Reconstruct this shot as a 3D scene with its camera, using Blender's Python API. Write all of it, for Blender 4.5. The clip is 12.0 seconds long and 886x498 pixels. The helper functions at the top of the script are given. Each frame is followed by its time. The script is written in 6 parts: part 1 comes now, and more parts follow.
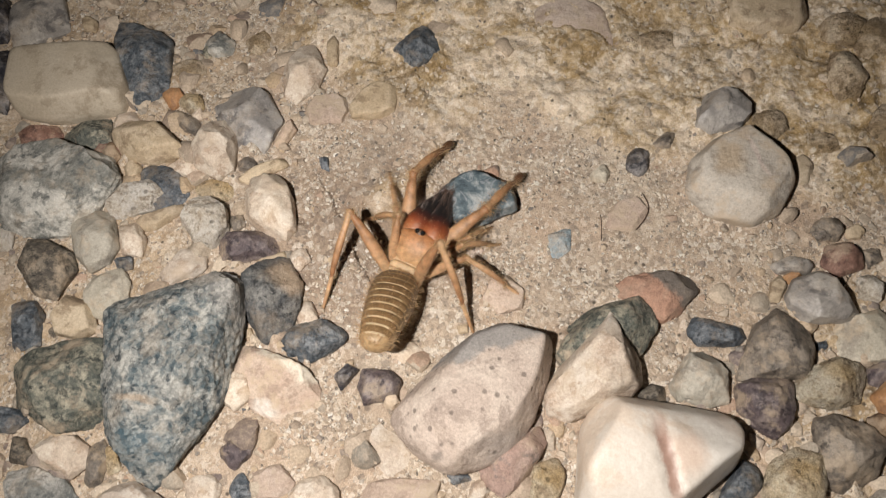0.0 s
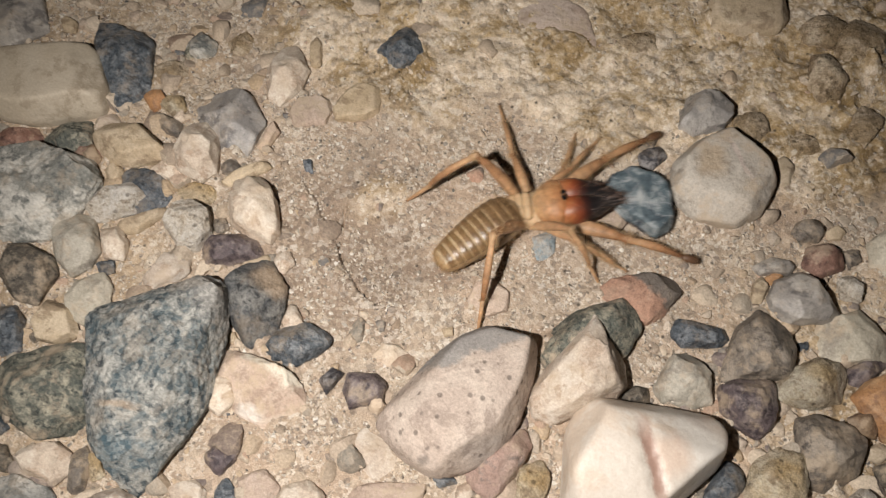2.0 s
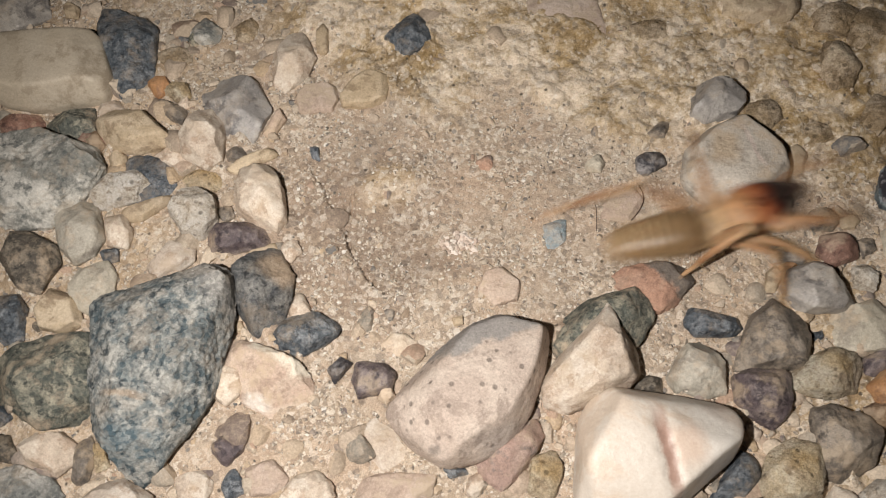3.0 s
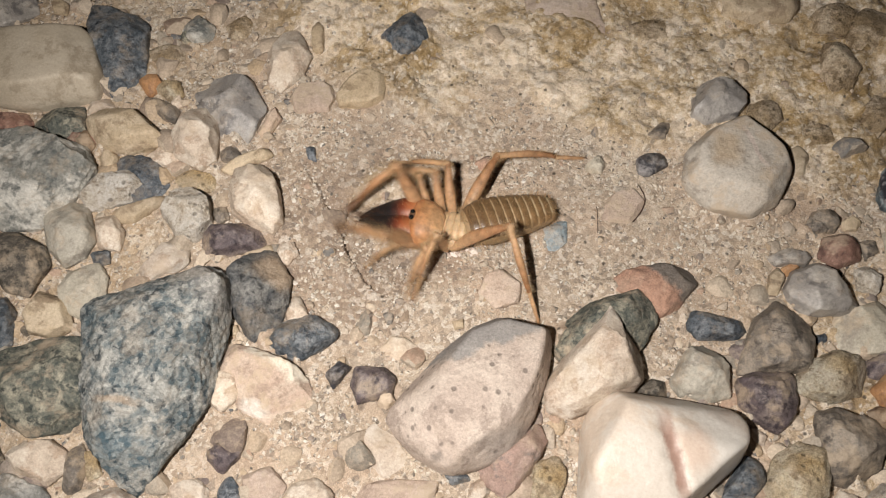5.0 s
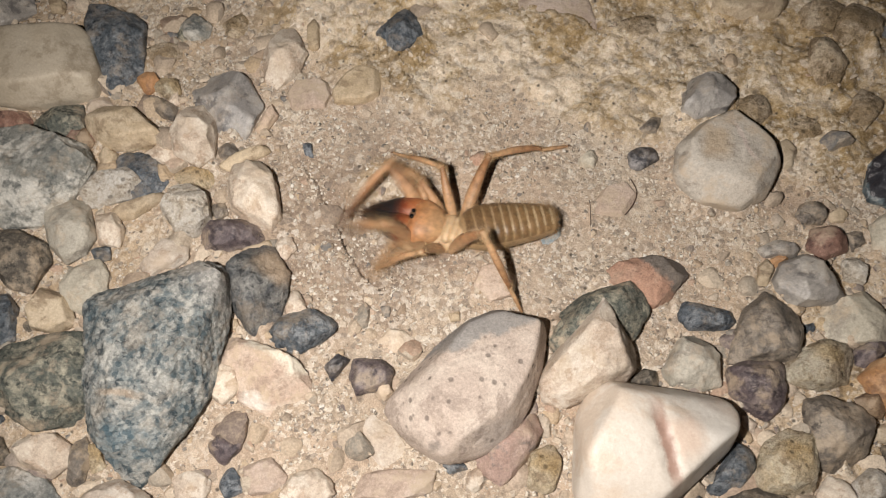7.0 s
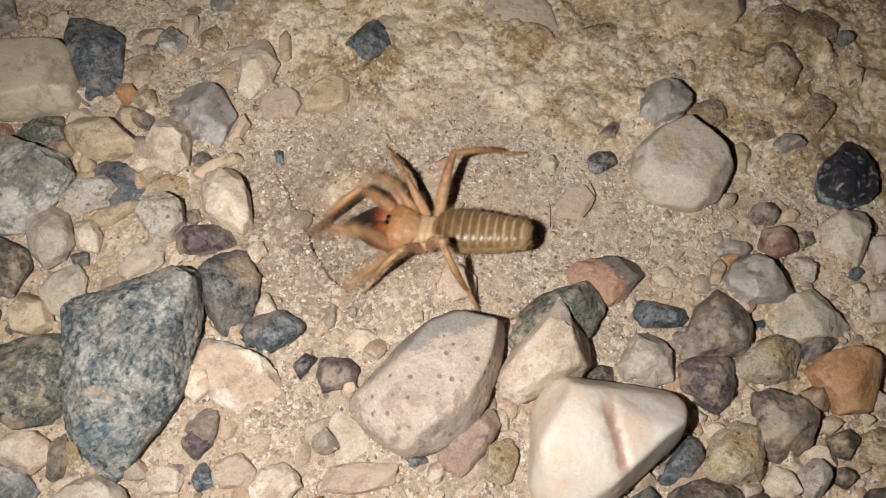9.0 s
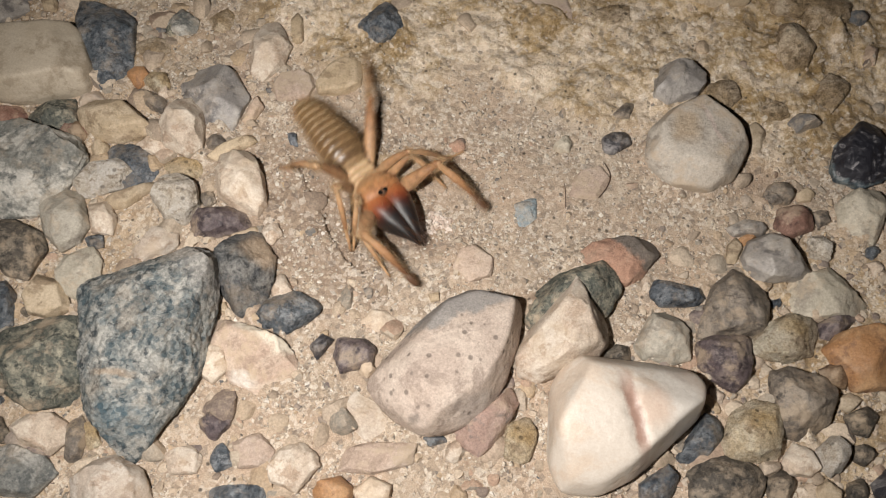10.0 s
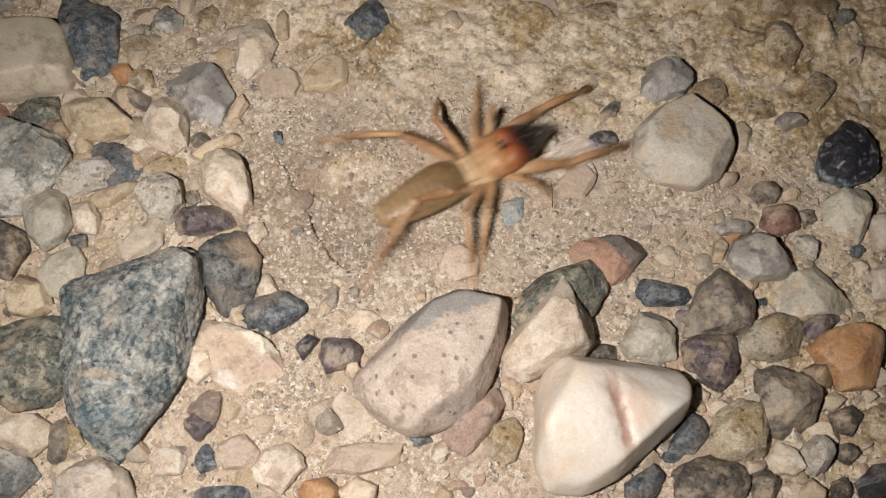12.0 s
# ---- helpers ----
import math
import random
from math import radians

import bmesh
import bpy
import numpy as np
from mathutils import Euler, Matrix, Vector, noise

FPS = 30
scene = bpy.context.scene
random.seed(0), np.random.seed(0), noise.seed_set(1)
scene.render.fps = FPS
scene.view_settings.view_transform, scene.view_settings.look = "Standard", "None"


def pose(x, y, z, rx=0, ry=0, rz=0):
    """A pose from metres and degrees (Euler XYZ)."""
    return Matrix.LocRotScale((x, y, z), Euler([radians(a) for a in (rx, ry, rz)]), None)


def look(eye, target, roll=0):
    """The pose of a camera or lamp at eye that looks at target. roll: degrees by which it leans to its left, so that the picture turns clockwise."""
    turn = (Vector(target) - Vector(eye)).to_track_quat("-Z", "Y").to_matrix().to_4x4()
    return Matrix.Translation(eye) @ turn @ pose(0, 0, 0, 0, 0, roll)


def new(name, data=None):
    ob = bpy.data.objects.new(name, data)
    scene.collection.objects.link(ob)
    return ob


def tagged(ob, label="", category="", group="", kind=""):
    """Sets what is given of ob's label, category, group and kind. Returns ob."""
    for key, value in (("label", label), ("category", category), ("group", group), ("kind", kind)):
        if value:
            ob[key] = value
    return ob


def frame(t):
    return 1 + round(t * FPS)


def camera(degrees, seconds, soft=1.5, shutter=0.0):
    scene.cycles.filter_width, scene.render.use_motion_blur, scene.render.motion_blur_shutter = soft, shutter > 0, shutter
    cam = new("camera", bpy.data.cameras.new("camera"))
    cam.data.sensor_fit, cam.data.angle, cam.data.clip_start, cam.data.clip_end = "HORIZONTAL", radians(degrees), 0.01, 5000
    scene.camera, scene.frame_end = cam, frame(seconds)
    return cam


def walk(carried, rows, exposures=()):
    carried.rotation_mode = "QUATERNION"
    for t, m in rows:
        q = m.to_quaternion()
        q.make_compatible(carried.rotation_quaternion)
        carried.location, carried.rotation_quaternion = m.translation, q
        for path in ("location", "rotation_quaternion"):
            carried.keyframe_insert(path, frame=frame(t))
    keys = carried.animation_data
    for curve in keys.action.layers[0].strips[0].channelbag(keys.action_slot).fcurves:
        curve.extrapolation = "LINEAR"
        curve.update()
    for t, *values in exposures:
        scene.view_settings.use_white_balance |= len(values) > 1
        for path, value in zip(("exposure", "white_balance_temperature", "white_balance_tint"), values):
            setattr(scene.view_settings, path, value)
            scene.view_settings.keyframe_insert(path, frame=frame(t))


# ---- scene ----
cam = camera(58.03, 12.0, soft=1.2, shutter=1.0)
PATH = [
    (0, (0.06853, 0.01257, 0.20708), (0.05379, 0.09541, 0.02564), -2.52),
    (0.5, (0.06562, 0.01441, 0.20774), (0.05269, 0.09772, 0.02638), -1.21),
    (1, (0.06541, 0.01442, 0.20818), (0.05223, 0.09722, 0.0266), -1.39),
    (1.5, (0.06695, 0.01511, 0.20991), (0.0538, 0.09672, 0.0278), -1.69),
    (2, (0.06775, 0.01422, 0.20779), (0.05741, 0.09673, 0.0259), -0.04),
    (2.5, (0.06577, 0.01271, 0.20562), (0.05642, 0.09488, 0.02352), 0.50),
    (3, (0.06432, 0.01267, 0.20372), (0.0549, 0.09482, 0.02161), 0.53),
    (5, (0.05986, 0.01375, 0.20032), (0.05442, 0.0968, 0.01846), 3.09),
    (5.5, (0.05864, 0.01284, 0.19995), (0.05302, 0.09526, 0.01781), 2.93),
    (6, (0.05747, 0.01199, 0.20144), (0.05306, 0.09403, 0.01909), 3.63),
    (6.5, (0.05972, 0.01099, 0.20049), (0.05476, 0.09393, 0.01856), 3.24),
    (7, (0.05926, 0.01203, 0.20363), (0.05565, 0.09397, 0.02122), 3.80),
    (9, (0.07046, 0.01033, 0.21254), (0.06599, 0.09195, 0.03001), 2.72),
    (9.5, (0.07093, 0.01067, 0.20984), (0.06551, 0.09123, 0.02686), 1.84),
    (10, (0.06606, 0.00617, 0.21031), (0.06199, 0.08684, 0.02735), 2.67),
    (10.5, (0.07067, 0.00677, 0.21308), (0.06602, 0.08724, 0.03004), 2.33),
    (11, (0.06945, 0.00695, 0.21148), (0.06677, 0.0875, 0.02844), 3.60),
    (11.5, (0.06705, 0.00641, 0.2103), (0.06608, 0.08737, 0.02742), 4.65),
    (12, (0.0672, 0.00811, 0.21032), (0.06555, 0.08747, 0.02675), 4.19),
]
walk(cam, [(t, look(eye, target, roll)) for t, eye, target, roll in PATH], ((0, -0.17), (1.5, -0.19), (3.1, -0.18), (5, -0.11), (7, -0.12), (9, -0.19), (12, -0.2)))

# ---- light: a torch held beside the camera at night ----
night = bpy.data.worlds.new("night")
night.use_nodes = True
night.node_tree.nodes["Background"].inputs["Color"].default_value = (0.5, 0.55, 0.7, 1)
night.node_tree.nodes["Background"].inputs["Strength"].default_value = 0.004
scene.world = night

torch_data = bpy.data.lights.new("torch", "SPOT")
torch_data.energy = 3.65
torch_data.color = (1.0, 0.935, 0.87)
torch_data.spot_size = radians(109)
torch_data.spot_blend = 1.0
torch_data.shadow_soft_size = 0.003
torch = new("torch", torch_data)
torch.matrix_world = look((0.018, 0.004, 0.214), (0.068, 0.100, 0))
scene.view_settings.exposure = 0.0

MM = 0.001


# ---- materials ----
def nodes_of(name):
    m = bpy.data.materials.new(name)
    m.use_nodes = True
    return m, m.node_tree.nodes, m.node_tree.links


def rgba(c):
    return (*c, 1)


def mix(nt, links, fac, a, b, blend="MIX"):
    """A colour mix node; fac, a and b are sockets or values."""
    n = nt.new("ShaderNodeMix")
    n.data_type, n.blend_type = "RGBA", blend
    for key, v in ((0, fac), (6, a), (7, b)):
        if isinstance(v, bpy.types.NodeSocket):
            links.new(v, n.inputs[key])
        else:
            n.inputs[key].default_value = v if key == 0 else rgba(v)
    return n.outputs[2]


def ramp(nt, links, fac, *stops):
    n = nt.new("ShaderNodeValToRGB")
    while len(n.color_ramp.elements) < len(stops):
        n.color_ramp.elements.new(0.5)
    for e, (p, c) in zip(n.color_ramp.elements, stops):
        e.position, e.color = p, rgba(c) if isinstance(c, tuple) else (c, c, c, 1)
    links.new(fac, n.inputs[0])
    return n.outputs[0]


def noise_of(nt, links, vec, scale, detail=4.0, rough=0.6, distort=0.0):
    n = nt.new("ShaderNodeTexNoise")
    n.inputs["Scale"].default_value, n.inputs["Detail"].default_value = scale, detail
    n.inputs["Roughness"].default_value, n.inputs["Distortion"].default_value = rough, distort
    links.new(vec, n.inputs["Vector"])
    return n.outputs[0]


def cells_of(nt, links, vec, scale):
    n = nt.new("ShaderNodeTexVoronoi")
    n.inputs["Scale"].default_value = scale
    links.new(vec, n.inputs["Vector"])
    return n


def shifted(nt, links):
    """Object coordinates, moved by a random step for each object, so that no two stones look alike."""
    tc, info = nt.new("ShaderNodeTexCoord"), nt.new("ShaderNodeObjectInfo")
    mul, add = nt.new("ShaderNodeMath"), nt.new("ShaderNodeVectorMath")
    mul.operation, mul.inputs[1].default_value = "MULTIPLY", 3.7
    links.new(info.outputs["Random"], mul.inputs[0])
    links.new(tc.outputs["Object"], add.inputs[0])
    links.new(mul.outputs[0], add.inputs[1])
    return add.outputs[0], info.outputs["Random"]


def bump(nt, links, height, strength, distance, normal=None):
    b = nt.new("ShaderNodeBump")
    b.inputs["Strength"].default_value, b.inputs["Distance"].default_value = strength, distance
    links.new(height, b.inputs["Height"])
    if normal:
        links.new(normal, b.inputs["Normal"])
    return b.outputs[0]


def stone_material(name, base, light, dark, patch=130, amount=0.5, speck=900, specks=0.3, rough=0.75, pits=0.4, dust=0.25, rind=None, holes=0.05, veins_at=()):
    """Rock: base colour with light and dark blotches, fine specks, sandy dust and a grainy relief.
    rind: (colour, direction, metres) of a weathered side. holes: how many of the surface cells are small pits."""
    m, nt, links = nodes_of(name)
    bsdf = nt["Principled BSDF"]
    vec, rnd = shifted(nt, links)
    blot = noise_of(nt, links, vec, patch, 6, 0.68, 0.5)
    edge = 0.56 - 0.12 * amount
    col = mix(nt, links, ramp(nt, links, blot, (edge - 0.05, 0.0), (edge + 0.07, 1.0)), base, light)
    veins = noise_of(nt, links, vec, patch * 1.9, 6, 0.72, 0.3)
    col = mix(nt, links, ramp(nt, links, veins, (0.52, 0.0), (0.60, 0.9)), col, dark)
    broad = noise_of(nt, links, vec, 45, 4, 0.6)
    col = mix(nt, links, ramp(nt, links, broad, (0.40, 0.0), (0.68, 0.35)), col, mix(nt, links, 0.4, base, dark))
    if rind:
        colour, way, start = rind
        dot, tc = nt.new("ShaderNodeVectorMath"), nt.new("ShaderNodeTexCoord")
        dot.operation, dot.inputs[1].default_value = "DOT_PRODUCT", Vector(way).normalized()
        links.new(tc.outputs["Object"], dot.inputs[0])
        add = nt.new("ShaderNodeMath")
        add.operation, add.inputs[1].default_value = "MULTIPLY_ADD", 120.0
        links.new(dot.outputs["Value"], add.inputs[0])
        links.new(noise_of(nt, links, vec, 140, 5, 0.7), add.inputs[2])
        cut = start * 120 + 0.5
        sub = nt.new("ShaderNodeMath")
        sub.operation, sub.inputs[1].default_value = "SUBTRACT", cut
        links.new(add.outputs[0], sub.inputs[0])
        col = mix(nt, links, ramp(nt, links, sub.outputs[0], (0.0, 0.0), (0.16, 0.9)), col, colour)
    for turn, off, wide, lo, hi, colour, amount_ in veins_at:
        # a streak across the stone: along the line with that normal (degrees) and offset (mm), between lo and hi (mm)
        tc = nt.new("ShaderNodeTexCoord")
        spans = []
        for angle, middle, half in ((turn, off, wide), (turn + 90, (lo + hi) / 2, (hi - lo) / 2)):
            dot, wob, gap, size = nt.new("ShaderNodeVectorMath"), nt.new("ShaderNodeMath"), nt.new("ShaderNodeMath"), nt.new("ShaderNodeMath")
            dot.operation, dot.inputs[1].default_value = "DOT_PRODUCT", (math.cos(radians(angle)) * 1000, math.sin(radians(angle)) * 1000, 0)
            links.new(tc.outputs["Object"], dot.inputs[0])
            wob.operation, wob.inputs[1].default_value = "MULTIPLY_ADD", 5.0
            links.new(noise_of(nt, links, vec, 130, 6, 0.7), wob.inputs[0])
            links.new(dot.outputs["Value"], wob.inputs[2])
            gap.operation, gap.inputs[1].default_value = "SUBTRACT", middle + 2.5
            links.new(wob.outputs[0], gap.inputs[0])
            size.operation = "ABSOLUTE"
            links.new(gap.outputs[0], size.inputs[0])
            scaled = nt.new("ShaderNodeMath")
            scaled.operation, scaled.inputs[1].default_value = "DIVIDE", half * 2
            links.new(size.outputs[0], scaled.inputs[0])
            spans.append(ramp(nt, links, scaled.outputs[0], (0.25, 1.0), (0.6, 0.0)))
        both = nt.new("ShaderNodeMath")
        both.operation = "MULTIPLY"
        links.new(spans[0], both.inputs[0])
        links.new(spans[1], both.inputs[1])
        col = mix(nt, links, ramp(nt, links, both.outputs[0], (0.0, 0.0), (1.0, amount_)), col, colour)
    grain = cells_of(nt, links, vec, speck)
    spot = ramp(nt, links, grain.outputs["Color"], (0.25, 0.0), (0.75, 1.0))
    col = mix(nt, links, 0.7 * specks, col, mix(nt, links, spot, dark, light))
    fine = noise_of(nt, links, vec, 1500, 5, 0.75)
    col = mix(nt, links, min(0.42, 0.07 + 0.5 * pits), col, ramp(nt, links, fine, (0.34, 0.14), (0.64, 1.0)), "OVERLAY")
    dots = noise_of(nt, links, vec, 3600, 3, 0.7)
    col = mix(nt, links, min(0.2, 0.35 * pits), col, ramp(nt, links, dots, (0.36, 0.1), (0.62, 1.0)), "OVERLAY")
    soil = noise_of(nt, links, vec, 110, 7, 0.75)
    col = mix(nt, links, ramp(nt, links, soil, (0.5, 0.0), (0.62, min(1.0, dust * 2.4))), col, (0.52, 0.42, 0.31))
    tint = mix(nt, links, rnd, (0.88, 0.88, 0.90), (1.09, 1.06, 1.02))
    col = mix(nt, links, 1.0, col, tint, "MULTIPLY")
    split = nt.new("ShaderNodeTexVoronoi")
    split.feature = "DISTANCE_TO_EDGE"
    split.inputs["Scale"].default_value = 75
    bent = nt.new("ShaderNodeVectorMath")
    bent.operation = "MULTIPLY_ADD"
    bent.inputs[1].default_value = (0.012, 0.012, 0.012)
    wave = nt.new("ShaderNodeTexNoise")
    wave.inputs["Scale"].default_value, wave.inputs["Detail"].default_value = 110, 6
    links.new(vec, wave.inputs["Vector"])
    links.new(wave.outputs["Color"], bent.inputs[0])
    links.new(vec, bent.inputs[2])
    links.new(bent.outputs[0], split.inputs["Vector"])
    crack = nt.new("ShaderNodeMath")
    crack.operation = "MULTIPLY"
    links.new(ramp(nt, links, split.outputs["Distance"], (0.0, 1.0), (0.022, 0.0)), crack.inputs[0])
    links.new(ramp(nt, links, broad, (0.54, 0.0), (0.64, 0.0 if pits < 0.35 else 0.6)), crack.inputs[1])
    col = mix(nt, links, crack.outputs[0], col, mix(nt, links, 0.5, col, dark))
    pores = cells_of(nt, links, vec, 330)
    pit = nt.new("ShaderNodeMath")
    pit.operation = "MULTIPLY"
    links.new(ramp(nt, links, pores.outputs["Distance"], (0.14, 1.0), (0.26, 0.0)), pit.inputs[0])
    links.new(ramp(nt, links, pores.outputs["Color"], (0.62 - 0.35 * holes, 0.0), (0.66 - 0.35 * holes, min(1.0, 3 * holes))), pit.inputs[1])
    col = mix(nt, links, pit.outputs[0], col, mix(nt, links, 0.65, col, tuple(0.35 * c for c in dark)))
    links.new(col, bsdf.inputs["Base Color"])
    links.new(ramp(nt, links, veins, (0.3, rough - 0.15), (0.7, min(1.0, rough + 0.1))), bsdf.inputs["Roughness"])
    bsdf.inputs["Specular IOR Level"].default_value = 0.4
    n0 = bump(nt, links, noise_of(nt, links, vec, 190, 6, 0.72), 0.1 + 0.5 * pits, 0.0022)
    n1 = bump(nt, links, noise_of(nt, links, vec, 620, 6, 0.75), min(1.0, 0.9 * pits), 0.0015, n0)
    n2 = bump(nt, links, fine, min(1.0, 0.12 + 0.5 * pits), 0.0005, n1)
    sunk = nt.new("ShaderNodeMath")
    sunk.operation, sunk.inputs[0].default_value = "SUBTRACT", 1.0
    deep = nt.new("ShaderNodeMath")
    deep.operation = "MAXIMUM"
    links.new(pit.outputs[0], deep.inputs[0])
    links.new(crack.outputs[0], deep.inputs[1])
    links.new(deep.outputs[0], sunk.inputs[1])
    n2 = bump(nt, links, sunk.outputs[0], 0.5, 0.0005, n2)
    links.new(n2, bsdf.inputs["Normal"])
    return m


